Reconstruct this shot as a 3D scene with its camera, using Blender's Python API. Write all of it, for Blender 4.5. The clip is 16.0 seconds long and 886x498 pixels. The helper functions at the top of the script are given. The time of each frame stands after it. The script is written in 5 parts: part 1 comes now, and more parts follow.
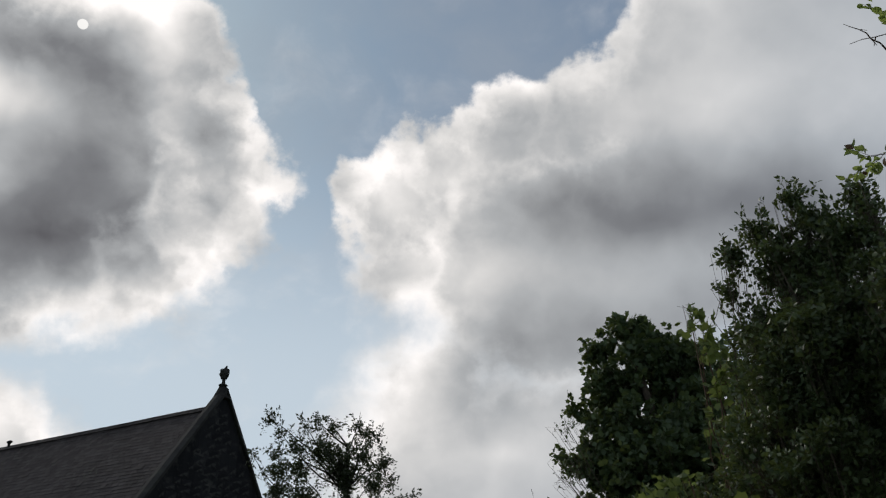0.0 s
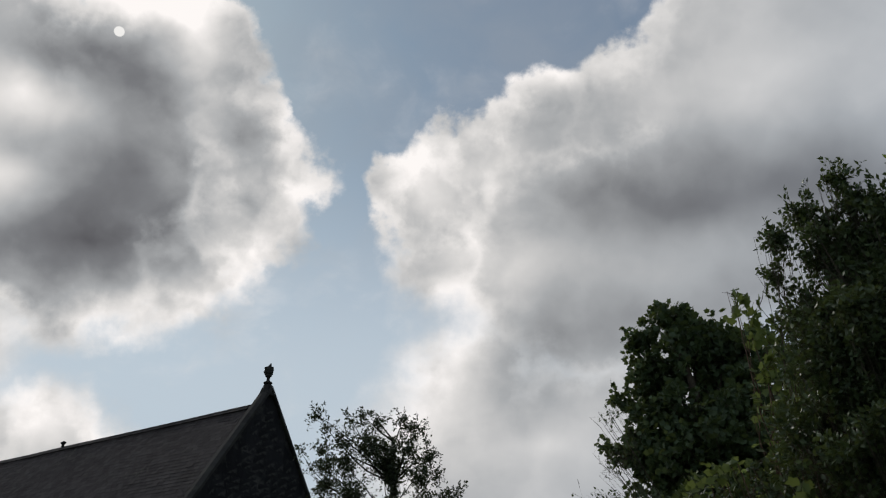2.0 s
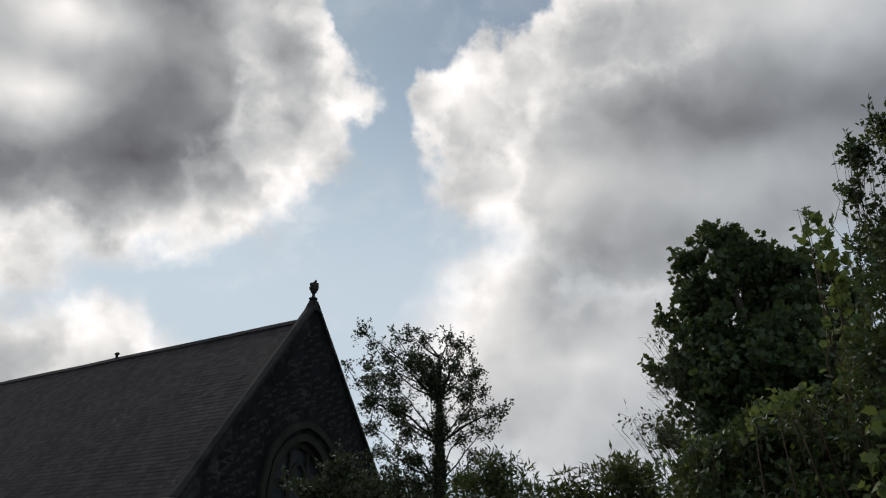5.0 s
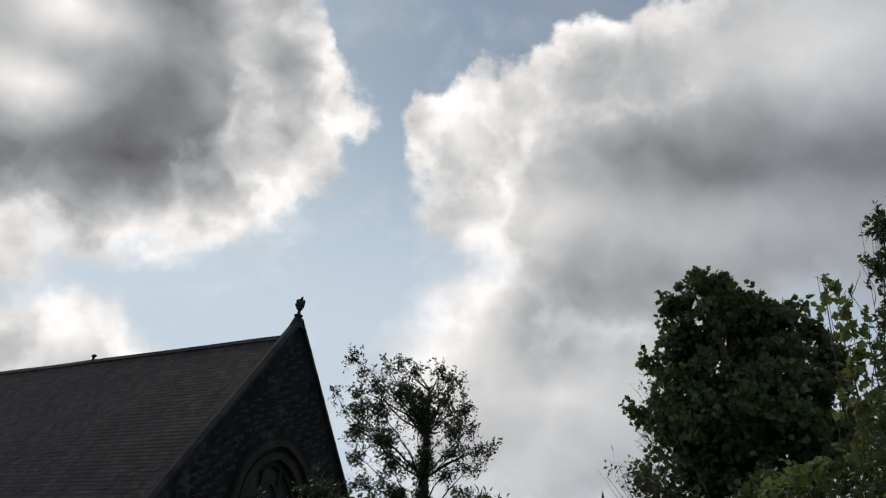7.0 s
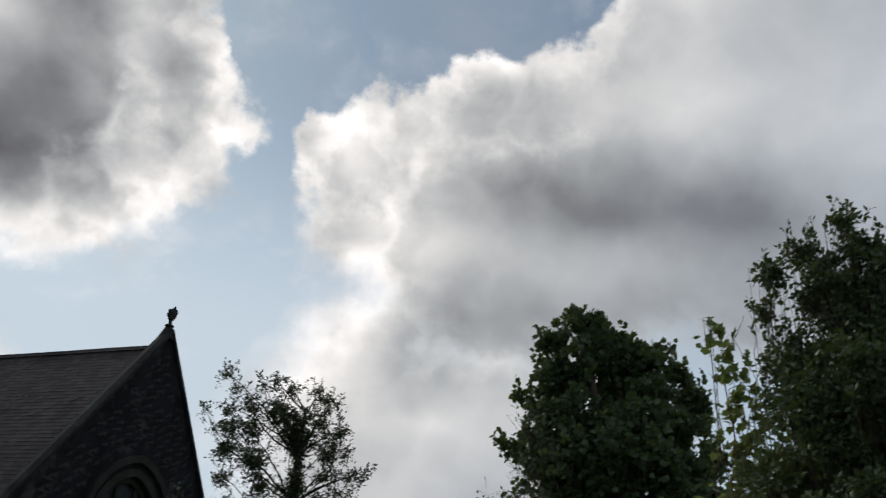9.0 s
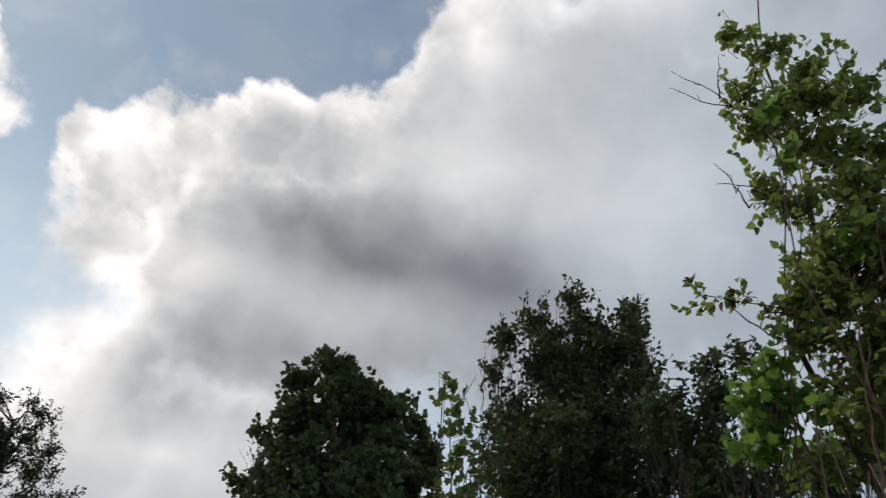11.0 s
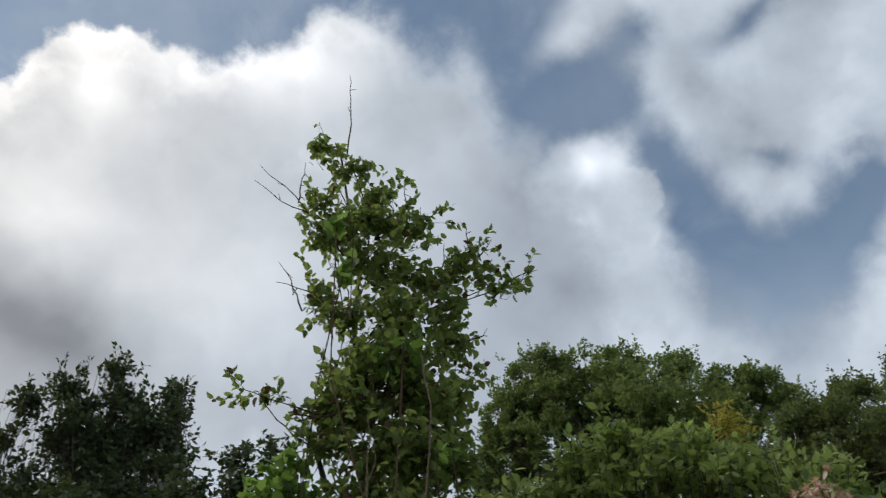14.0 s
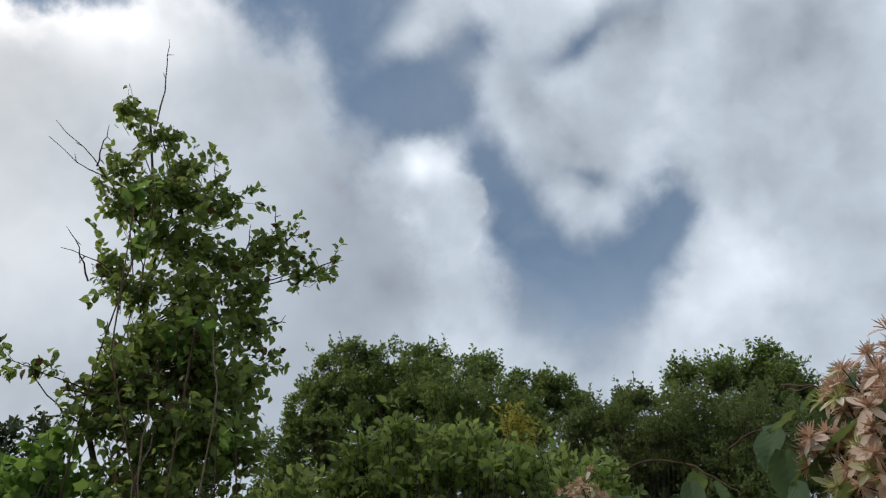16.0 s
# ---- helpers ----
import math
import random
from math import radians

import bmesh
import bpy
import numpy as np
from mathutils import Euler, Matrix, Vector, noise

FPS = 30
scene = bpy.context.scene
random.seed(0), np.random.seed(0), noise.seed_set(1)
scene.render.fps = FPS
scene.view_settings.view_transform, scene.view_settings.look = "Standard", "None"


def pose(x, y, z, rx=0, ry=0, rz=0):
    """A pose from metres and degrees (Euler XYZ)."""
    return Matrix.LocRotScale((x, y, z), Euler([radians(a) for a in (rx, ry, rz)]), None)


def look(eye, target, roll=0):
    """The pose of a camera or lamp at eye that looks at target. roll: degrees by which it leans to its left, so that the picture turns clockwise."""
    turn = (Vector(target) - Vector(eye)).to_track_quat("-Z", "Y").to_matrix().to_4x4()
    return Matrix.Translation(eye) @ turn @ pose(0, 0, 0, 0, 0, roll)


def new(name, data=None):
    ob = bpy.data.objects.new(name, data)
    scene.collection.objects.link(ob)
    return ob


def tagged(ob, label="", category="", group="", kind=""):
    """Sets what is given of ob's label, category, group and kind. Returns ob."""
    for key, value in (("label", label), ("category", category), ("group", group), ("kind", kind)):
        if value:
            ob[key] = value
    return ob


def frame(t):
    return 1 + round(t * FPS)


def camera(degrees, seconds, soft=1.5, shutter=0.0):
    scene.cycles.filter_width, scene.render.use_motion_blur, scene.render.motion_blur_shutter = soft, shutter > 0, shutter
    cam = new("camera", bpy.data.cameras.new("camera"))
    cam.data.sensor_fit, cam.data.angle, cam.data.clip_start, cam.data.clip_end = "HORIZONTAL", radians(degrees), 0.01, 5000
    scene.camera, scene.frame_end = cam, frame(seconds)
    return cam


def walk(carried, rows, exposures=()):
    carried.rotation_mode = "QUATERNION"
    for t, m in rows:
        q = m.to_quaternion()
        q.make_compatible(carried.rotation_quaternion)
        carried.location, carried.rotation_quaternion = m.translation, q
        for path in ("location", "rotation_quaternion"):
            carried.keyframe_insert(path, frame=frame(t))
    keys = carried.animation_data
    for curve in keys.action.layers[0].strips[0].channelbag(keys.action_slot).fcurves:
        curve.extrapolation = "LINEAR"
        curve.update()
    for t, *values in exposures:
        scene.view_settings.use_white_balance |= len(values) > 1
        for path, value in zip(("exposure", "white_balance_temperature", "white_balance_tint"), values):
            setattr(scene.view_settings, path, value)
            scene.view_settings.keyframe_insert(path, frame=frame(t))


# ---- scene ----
cam = camera(55.68, 16.0, soft=1.2, shutter=0.3)
# seconds, place, tilt, roll, heading
PATH = [(0, 0.000, 0.000, 1.600, 28.76, 0.78, 0.00),
        (0.5, -0.005, 0.004, 1.599, 28.98, 1.14, 1.17),
        (1, -0.009, 0.002, 1.603, 29.06, 1.15, 2.22),
        (1.5, -0.006, -0.006, 1.599, 28.98, 1.06, 2.84),
        (2, -0.016, -0.017, 1.589, 28.36, 1.07, 3.08),
        (2.5, -0.011, -0.009, 1.595, 26.83, 1.87, 3.82),
        (3, -0.018, -0.006, 1.594, 24.69, 2.31, 4.82),
        (3.5, -0.032, 0.034, 1.609, 23.36, 1.80, 6.01),
        (6, -0.148, 0.225, 1.723, 22.74, -1.64, 4.62),
        (6.5, -0.205, 0.218, 1.761, 23.03, -2.47, 4.29),
        (7, -0.276, 0.228, 1.786, 24.52, -4.14, 2.77),
        (7.5, -0.274, 0.250, 1.790, 25.53, -4.42, 2.04),
        (8, -0.297, 0.275, 1.783, 25.38, -3.36, 1.75),
        (8.5, -0.355, 0.321, 1.794, 25.50, -3.67, -0.81),
        (9, -0.358, 0.380, 1.811, 26.92, -4.68, -6.40),
        (11.5, -0.297, 0.318, 1.781, 31.82, -4.17, -29.10),
        (12, -0.291, 0.308, 1.786, 32.50, -3.37, -34.20),
        (12.5, -0.284, 0.294, 1.786, 34.07, -2.09, -39.33),
        (13, -0.269, 0.284, 1.792, 36.22, -0.09, -44.95),
        (13.5, -0.251, 0.277, 1.797, 37.55, 0.99, -49.97),
        (14, -0.238, 0.270, 1.805, 37.79, 0.98, -54.15),
        (14.5, -0.221, 0.259, 1.808, 37.29, 1.28, -58.52),
        (15, -0.217, 0.240, 1.802, 36.86, 1.85, -62.80),
        (15.5, -0.202, 0.234, 1.802, 36.77, 2.90, -65.58),
        (16, -0.195, 0.227, 1.801, 36.80, 3.91, -67.01)]
walk(cam, [(t, pose(x, y, z, 90 + p, r, h)) for t, x, y, z, p, r, h in PATH],
     exposures=[(0.0, 0.08), (0.5, 0.06), (1.5, -0.06), (3.5, 0.13), (8.5, 0.14), (11.5, 0.33), (12.5, 0.43), (16.0, 0.56)])

# ---- sky and light ----
SUN_AZIMUTH, SUN_ELEVATION = -29.3, 40.1
SKY_STRENGTH = 0.1
SKY_TINT = (0.5, 0.66, 0.68)


def towards(azimuth, elevation):
    a, e = radians(azimuth), radians(elevation)
    return (math.sin(a) * math.cos(e), math.cos(a) * math.cos(e), math.sin(e))


# The clouds, in degrees: azimuth, elevation, half width, half height, tilt, and a weight where light is meant.
CLOUD_WEST = [(-25, 38.5, 7.5, 5.5, 0), (-20.5, 36, 6, 4, -30), (-18, 32.5, 5.2, 3.6, 0), (-13.6, 32.6, 3.0, 1.7, 8), (-17.5, 29.5, 5, 3.2, 0), (-22, 25.6, 5, 3.5, 20),
              (-28, 25.2, 8, 4.2, 8), (-33, 28, 10, 7.5, 0), (-30, 33, 10, 9, 0), (-42, 33, 13, 12, 0), (-29, 45, 7, 4, 0), (-28.5, 13.6, 4.6, 4.2, 0), (-35, 13, 7, 4, 0), (-24, 10, 5, 5, 0), (-36.5, 19.6, 5, 2.6, 0)]
CLOUD_SOUTH = [(1, 34.1, 6.6, 3.3, 8), (-3.5, 31.5, 4.0, 4.0, 0), (-2.4, 27.4, 4.2, 3.2, 0), (6.2, 36.0, 6, 3.6, 15), (12, 36.6, 5.5, 4, 0), (17, 36.3, 6, 4.9, 0), (24, 43.3, 6.5, 5.0, 0), (33, 43, 8, 5.7, 0),
               (38.5, 45, 6, 5.7, 0), (46, 47, 8, 6.2, 0), (53.2, 45, 7.4, 6, 0), (56, 40, 8, 6, 0), (11, 27, 14, 9, 0), (30, 33, 18, 14, 0), (52, 33, 18, 14, 0), (-0.5, 18.6, 8, 4.2, 30), (7, 13.5, 15, 7, 0)]
CLOUD_EAST = [(96, 38, 36, 24, 0), (66, 31, 13, 8, 0)]
PUFF = [(69.4, 41.4, 3.2, 2.4, -10), (67.2, 40.6, 2.6, 2.0, 0), (71.8, 40.0, 2.6, 2.2, -20), (69, 38.6, 5, 2.6, -20)]
PUFF_BODY = [(66.8, 34.6, 8.4, 5.2, -20), (66, 29, 12, 6, 0)]
GAPS_EAST = [(65, 47, 5.2, 3.0, 10, 0.6), (70.5, 48.2, 5, 2.6, 20, 0.5), (63.4, 45, 2.6, 2.0, 0, 0.35), (72.6, 45.4, 3.0, 2.2, 0, 0.4), (74.6, 42, 1.9, 2.4, 0, 0.4), (76.6, 38.6, 3.0, 3.8, 10, 0.6), (78.6, 34, 3.6, 3.8, 10, 0.65),
             (82, 32.4, 5, 2.6, 0, 0.6), (86.4, 34.6, 4.6, 2.8, 30, 0.6), (89.8, 36.9, 3.0, 2.0, 20, 0.45), (80.6, 28, 4, 2.2, 0, 0.2), (83.4, 40, 3.4, 1.0, -30, 0.3), (85, 48.4, 6, 1.6, 10, 0.4), (57, 54, 5, 1.6, 0, 0.25), (97, 50, 6, 1.8, 10, 0.3),
             (75.5, 50, 2.6, 2.0, 0, 0.3), (69.2, 45.6, 4.6, 1.5, 0, 0.45)]
DARK = [(-27.6, 32.3, 6.0, 5.0, 20, 0.28), (-31, 38.2, 6.4, 2.2, 0, 0.27), (-29.4, 27, 7.4, 3.2, 8, 0.27), (-23.4, 29.2, 4.4, 2.6, 20, 0.12), (-38, 25, 9, 3.2, 0, 0.18), (-19.4, 35.4, 2.4, 1.3, -40, 0.10), (-17.2, 31.0, 2.4, 1.0, 10, 0.08),
        (10, 31.2, 6, 2.6, -6, 0.12), (17, 29.8, 9, 3.2, -6, 0.16), (27, 29, 11, 3.6, -8, 0.16), (20, 33, 6, 2.4, -20, 0.09), (5.2, 21.6, 4.2, 2.8, 10, 0.11), (10, 22.2, 8, 2.8, 0, 0.09), (24, 22, 12, 5, 0, 0.08),
        (103, 43, 9, 4, 0, 0.09), (82.5, 42, 3.2, 2, -30, 0.12), (92, 48, 6, 2, 0, 0.12), (78, 46, 2.5, 2.5, 0, 0.10), (64, 35, 8, 5, 0, 0.08), (62, 42, 5, 3.4, 0, 0.09), (57, 47, 6, 4, 0, 0.06), (98, 36, 8, 8, 0, 0.05)]
LIT = [(-25, 41.6, 4.6, 2.0, -20, 0.42), (-22.3, 37.8, 2.6, 3.0, 30, 0.14), (-36.4, 29.2, 4.4, 2.2, 20, 0.27), (-34.4, 35.4, 4.8, 2.2, -15, 0.26), (-15, 32.3, 4, 1.6, 10, 0.10), (-20.5, 23.6, 5, 1.8, 10, 0.20), (-27.5, 15.6, 4, 2.2, 0, 0.18), (-28.5, 42.6, 3, 1.5, 0, 0.45),
       (-3, 31.5, 3.6, 3.2, 0, 0.15), (2.5, 34.6, 6, 2, 10, 0.10), (1.6, 26.3, 4.6, 1.9, 0, 0.14), (-1.6, 21.5, 3, 3, 30, 0.16), (22, 36.5, 9, 3.4, -20, 0.08), (23.4, 44.4, 3.6, 3.2, 0, 0.20), (40, 49, 8, 2.2, 10, 0.17), (31, 38, 12, 4, 0, 0.02),
       (69.6, 42.3, 2.4, 1.3, -10, 0.2), (93, 31, 8, 3, 10, 0.08), (4, 14.6, 5, 2.2, 0, 0.16), (-5, 17, 8, 4, 20, 0.14), (46, 42, 9, 5, 0, 0.03), (36, 33, 9, 5, 0, 0.06)]


class Nodes:
    """Short hand for building a node tree."""

    def __init__(self, tree):
        self.tree = tree
        tree.nodes.clear()

    def add(self, kind, inputs=(), **settings):
        node = self.tree.nodes.new(kind)
        for key, value in settings.items():
            setattr(node, key, value)
        for key, value in dict(inputs).items():
            if isinstance(value, bpy.types.NodeSocket):
                self.tree.links.new(value, node.inputs[key])
            else:
                node.inputs[key].default_value = value
        return node

    def math(self, operation, a, b=0.0, c=0.0, clamp=False):
        return self.add("ShaderNodeMath", {0: a, 1: b, 2: c}, operation=operation, use_clamp=clamp).outputs[0]

    def vec(self, operation, a, b):
        node = self.add("ShaderNodeVectorMath", {0: a, 1: b}, operation=operation)
        return node.outputs["Value"] if operation == "DISTANCE" else node.outputs[0]

    def noise(self, vector, scale, detail=4.0, rough=0.5, colour=False):
        node = self.add("ShaderNodeTexNoise", {"Vector": vector, "Scale": scale, "Detail": detail, "Roughness": rough})
        return node.outputs["Color" if colour else "Fac"]

    def ramp(self, fac, stops):
        node = self.add("ShaderNodeValToRGB", {"Fac": fac})
        band = node.color_ramp
        while len(band.elements) < len(stops):
            band.elements.new(0.5)
        for e, (at, col) in zip(band.elements, stops):
            e.position, e.color = at, (*col, 1.0)
        return node.outputs["Color"]

    def mix(self, fac, a, b, blend="MIX"):
        node = self.add("ShaderNodeMix", data_type="RGBA", blend_type=blend)
        for key, value in ((0, fac), (6, a), (7, b)):
            if isinstance(value, bpy.types.NodeSocket):
                self.tree.links.new(value, node.inputs[key])
            elif key == 0:
                node.inputs[key].default_value = value
            else:
                node.inputs[key].default_value = (*value, 1.0)
        return node.outputs[2]


def build_sky():
    world = bpy.data.worlds.new("sky")
    scene.world = world
    world.use_nodes = True
    n = Nodes(world.node_tree)
    way = n.add("ShaderNodeTexCoord").outputs["Generated"]
    axes = n.add("ShaderNodeSeparateXYZ", {0: way}).outputs
    azimuth = n.math("MULTIPLY", n.math("ARCTAN2", axes[0], axes[1]), 180 / math.pi)
    elevation = n.math("MULTIPLY", n.math("ARCSINE", axes[2]), 180 / math.pi)
    plan = n.add("ShaderNodeCombineXYZ", {0: azimuth, 1: elevation, 2: 0.0}).outputs[0]

    def span(value, a, b, low=0.0, high=1.0, smooth=True):
        return n.add("ShaderNodeMapRange", {"Value": value, "From Min": a, "From Max": b, "To Min": low, "To Max": high}, interpolation_type="SMOOTHSTEP" if smooth else "LINEAR").outputs[0]

    def drift(scale, detail, rough, amount):
        off = n.vec("SUBTRACT", n.noise(way, scale, detail, rough, True), (0.5, 0.5, 0.5))
        return n.vec("MULTIPLY", off, (amount * 1.2, amount, 0.0))

    broad, curls = drift(6.0, 2.0, 0.5, 4.5), drift(15.0, 7.0, 0.57, 6.4)
    soft = n.vec("ADD", plan, n.vec("ADD", broad, drift(11.0, 3.0, 0.5, 3.0)))
    torn = n.vec("ADD", plan, n.vec("ADD", n.vec("MULTIPLY", broad, (0.35, 0.35, 0.0)), curls))

    def oval(row, vector, reach, kind):
        spot = n.add("ShaderNodeMapping", {"Vector": vector, "Location": (row[0], row[1], 0), "Rotation": (0, 0, radians(row[4])), "Scale": (row[2] * reach, row[3] * reach, 1)}, vector_type="TEXTURE").outputs[0]
        return n.add("ShaderNodeTexGradient", {"Vector": spot}, gradient_type=kind).outputs["Fac"]

    def inside(rows, vector):
        """How many degrees inside the joined ovals, less than nothing outside them."""
        total = None
        for row in rows:
            small = min(row[2], row[3])
            reach = 1 + 4 / small
            depth = n.math("MULTIPLY_ADD", oval(row, vector, reach, "SPHERICAL"), reach * small, -(reach - 1) * small)
            total = depth if total is None else n.math("SMOOTH_MAX", total, depth, 0.8)
        return total

    def patches(rows, vector):
        total = None
        for row in rows:
            glow = n.math("MULTIPLY", oval(row, vector, 1.9, "QUADRATIC_SPHERE"), row[5] * 1.5)
            total = glow if total is None else n.math("ADD", total, glow)
        return total

    sunward = n.vec("DISTANCE", way, towards(SUN_AZIMUTH, SUN_ELEVATION))
    near_sun, far = span(sunward, 0.9, 0.3), span(sunward, 0.5, 1.2)
    lowness = span(elevation, 31.0, 19.0)
    # crisp curled tops, frayed soft undersides
    depth = n.math("MAXIMUM", inside(CLOUD_WEST, torn), inside(CLOUD_SOUTH, torn))
    blur = n.math("ADD", n.math("MULTIPLY_ADD", lowness, span(azimuth, -20.0, -10.0, 0.9, 1.9), 0.55), n.math("ADD", n.math("MULTIPLY", span(azimuth, 22.0, 40.0), 0.6), n.math("MULTIPLY", span(azimuth, 44.0, 56.0), 1.5)))
    bank = n.math("MULTIPLY_ADD", n.math("DIVIDE", depth, blur), 0.5, 0.5, clamp=True)
    bank = span(bank, 0.0, 1.0)
    frayed = n.vec("ADD", n.vec("MULTIPLY", n.vec("ADD", soft, torn), (0.5, 0.5, 0.0)), n.vec("MULTIPLY", curls, (0.05, 0.05, 0.0)))
    open_east = patches(GAPS_EAST, frayed)
    gap = span(open_east, 0.0, 0.66, 0.0, 0.97)
    east = n.math("MULTIPLY", span(inside(CLOUD_EAST, soft), -1.5, 1.5), n.math("SUBTRACT", 1.0, gap))
    puff_depth = inside(PUFF, n.vec("ADD", plan, n.vec("MULTIPLY", curls, (0.5, 0.5, 0.0))))
    puff = n.math("MAXIMUM", span(puff_depth, -0.35, 0.55), span(inside(PUFF_BODY, soft), -2.2, 2.6))
    cover = n.math("MAXIMUM", bank, n.math("MAXIMUM", east, puff))
    # broken cloud overhead and behind
    wild = span(n.noise(way, 3.0, 6.0, 0.55), 0.40, 0.55)
    behind = n.math("MAXIMUM", span(elevation, 55.0, 62.0), n.math("MAXIMUM", span(azimuth, 112.0, 125.0), span(azimuth, -42.0, -55.0)))
    cover = n.math("MAXIMUM", cover, n.math("MULTIPLY", behind, wild))
    # a thin veil lies across the open air
    veil = n.noise(n.vec("MULTIPLY", soft, (0.06, 0.10, 0.0)), 1.0, 6.0, 0.6)
    cover = n.math("MAXIMUM", cover, n.math("MULTIPLY", span(veil, 0.48, 0.75), n.math("MULTIPLY_ADD", lowness, 0.5, 0.22)))

    billow = n.noise(n.vec("ADD", way, n.vec("MULTIPLY", curls, (0.006, 0.006, 0.006))), 7.0, 4.0, 0.5)
    lumps = n.noise(n.vec("ADD", way, n.vec("MULTIPLY", curls, (0.008, 0.008, 0.008))), 13.0, 5.0, 0.45)
    light = n.math("ADD", n.math("SUBTRACT", patches(LIT, soft), patches(DARK, soft)), 0.565)
    light = n.math("MULTIPLY_ADD", n.math("SUBTRACT", billow, 0.5), 0.30, light)
    light = n.math("MULTIPLY_ADD", n.math("MULTIPLY", n.math("SUBTRACT", lumps, 0.5), n.math("MULTIPLY", n.math("MULTIPLY_ADD", near_sun, 0.85, 0.15), span(depth, 7.0, 0.8, 0.3, 1.0))), 0.98, light)
    # sunlight comes through the thin margins of a cloud
    rim = n.math("MULTIPLY", span(depth, 2.8, 0.2), n.math("MULTIPLY_ADD", near_sun, 0.13, 0.10))
    light = n.math("ADD", light, n.math("MULTIPLY", rim, n.math("MULTIPLY_ADD", lumps, 2.2, 0.1)))
    light = n.math("MULTIPLY_ADD", far, -0.10, light)
    # greyer, thinner cloud round the eastern openings
    light = n.math("MULTIPLY_ADD", span(open_east, 0.0, 0.5), -0.10, light)
    light = n.math("MULTIPLY_ADD", span(azimuth, 50.0, 72.0), -0.075, light)
    cloud = n.ramp(light, [(0.0, (0.105, 0.106, 0.116)), (0.25, (0.195, 0.203, 0.216)), (0.5, (0.40, 0.416, 0.428)), (0.75, (0.69, 0.685, 0.675)), (1.0, (1.0, 0.97, 0.95))])
    cloud = n.mix(1.0, cloud, n.mix(far, (1.01, 0.995, 0.99), (0.895, 0.975, 1.09)), "MULTIPLY")
    # the sun's disc, dimmed by the cloud in front of it
    cloud = n.mix(span(sunward, 0.0060, 0.0048, 0.0, 0.8), cloud, (1.0, 0.98, 0.95))
    cloud = n.vec("MULTIPLY", cloud, (1 / SKY_STRENGTH,) * 3)
    blue = n.add("ShaderNodeTexSky", sky_type="NISHITA", sun_disc=False, sun_elevation=radians(SUN_ELEVATION), sun_rotation=radians(SUN_AZIMUTH) % math.tau,
                 air_density=1.0, dust_density=0.6, ozone_density=1.6).outputs[0]
    blue = n.vec("MULTIPLY", blue, SKY_TINT)
    haze = n.noise(n.vec("MULTIPLY", soft, (0.05, 0.07, 0.0)), 1.0, 5.0, 0.6)
    nearness = span(sunward, 1.1, 0.5)
    # whiter air towards the horizon on the sun's side
    blue = n.mix(n.math("MULTIPLY", haze, n.math("MULTIPLY_ADD", nearness, 0.60, 0.46)), blue, (3.1, 3.45, 3.95))
    blue = n.mix(n.math("MULTIPLY", span(elevation, 38.0, 18.0), n.math("MULTIPLY_ADD", nearness, 0.42, 0.40)), blue, (5.6, 6.4, 7.1))
    colour = n.mix(cover, blue, cloud)
    back = n.add("ShaderNodeBackground", {"Color": colour, "Strength": SKY_STRENGTH}).outputs[0]
    n.add("ShaderNodeOutputWorld", {"Surface": back})


build_sky()
sun = new("sun", bpy.data.lights.new("sun", "SUN"))
sun.data.energy, sun.data.angle, sun.data.color = 0.9, radians(10), (1.0, 0.95, 0.88)
sun.matrix_world = look(Vector(towards(SUN_AZIMUTH, SUN_ELEVATION)) * 60, (0, 0, 0))


# ---- materials ----
def material(name):
    mat = bpy.data.materials.new(name)
    mat.use_nodes = True
    return mat, Nodes(mat.node_tree)


def finish(n, surface):
    n.add("ShaderNodeOutputMaterial", {"Surface": surface})


def leaf_material(name, dark, mid, pale, rough=0.45, through_light=0.35, tint=(0.46, 0.56, 0.13)):
    """A leaf: green that varies from leaf to leaf and along the crown, with light passing through."""
    mat, n = material(name)
    here = n.add("ShaderNodeTexCoord").outputs["Object"]
    isle = n.add("ShaderNodeNewGeometry").outputs["Random Per Island"]
    own = n.add("ShaderNodeObjectInfo").outputs["Random"]
    pick = n.math("FRACT", n.math("ADD", isle, own))
    patch = n.noise(here, 2.3, 3.0)
    mixed = n.math("ADD", n.math("MULTIPLY", pick, 0.7), n.math("MULTIPLY", patch, 0.45))
    colour = n.ramp(mixed, [(0.15, dark), (0.55, mid), (1.0, pale)])
    speck = n.noise(here, 160.0, 3.0)
    colour = n.mix(n.math("MULTIPLY", speck, 0.35), colour, dark)
    bump = n.add("ShaderNodeBump", {"Strength": 0.25, "Distance": 0.004, "Height": speck}).outputs[0]
    skin = n.add("ShaderNodeBsdfPrincipled", {"Base Color": colour, "Roughness": rough, "Specular IOR Level": 0.25, "Normal": bump}).outputs[0]
    glow = n.add("ShaderNodeBsdfTranslucent", {"Color": n.mix(0.6, colour, tint, "MIX")}).outputs[0]
    finish(n, n.add("ShaderNodeMixShader", {0: through_light, 1: skin, 2: glow}).outputs[0])
    return mat


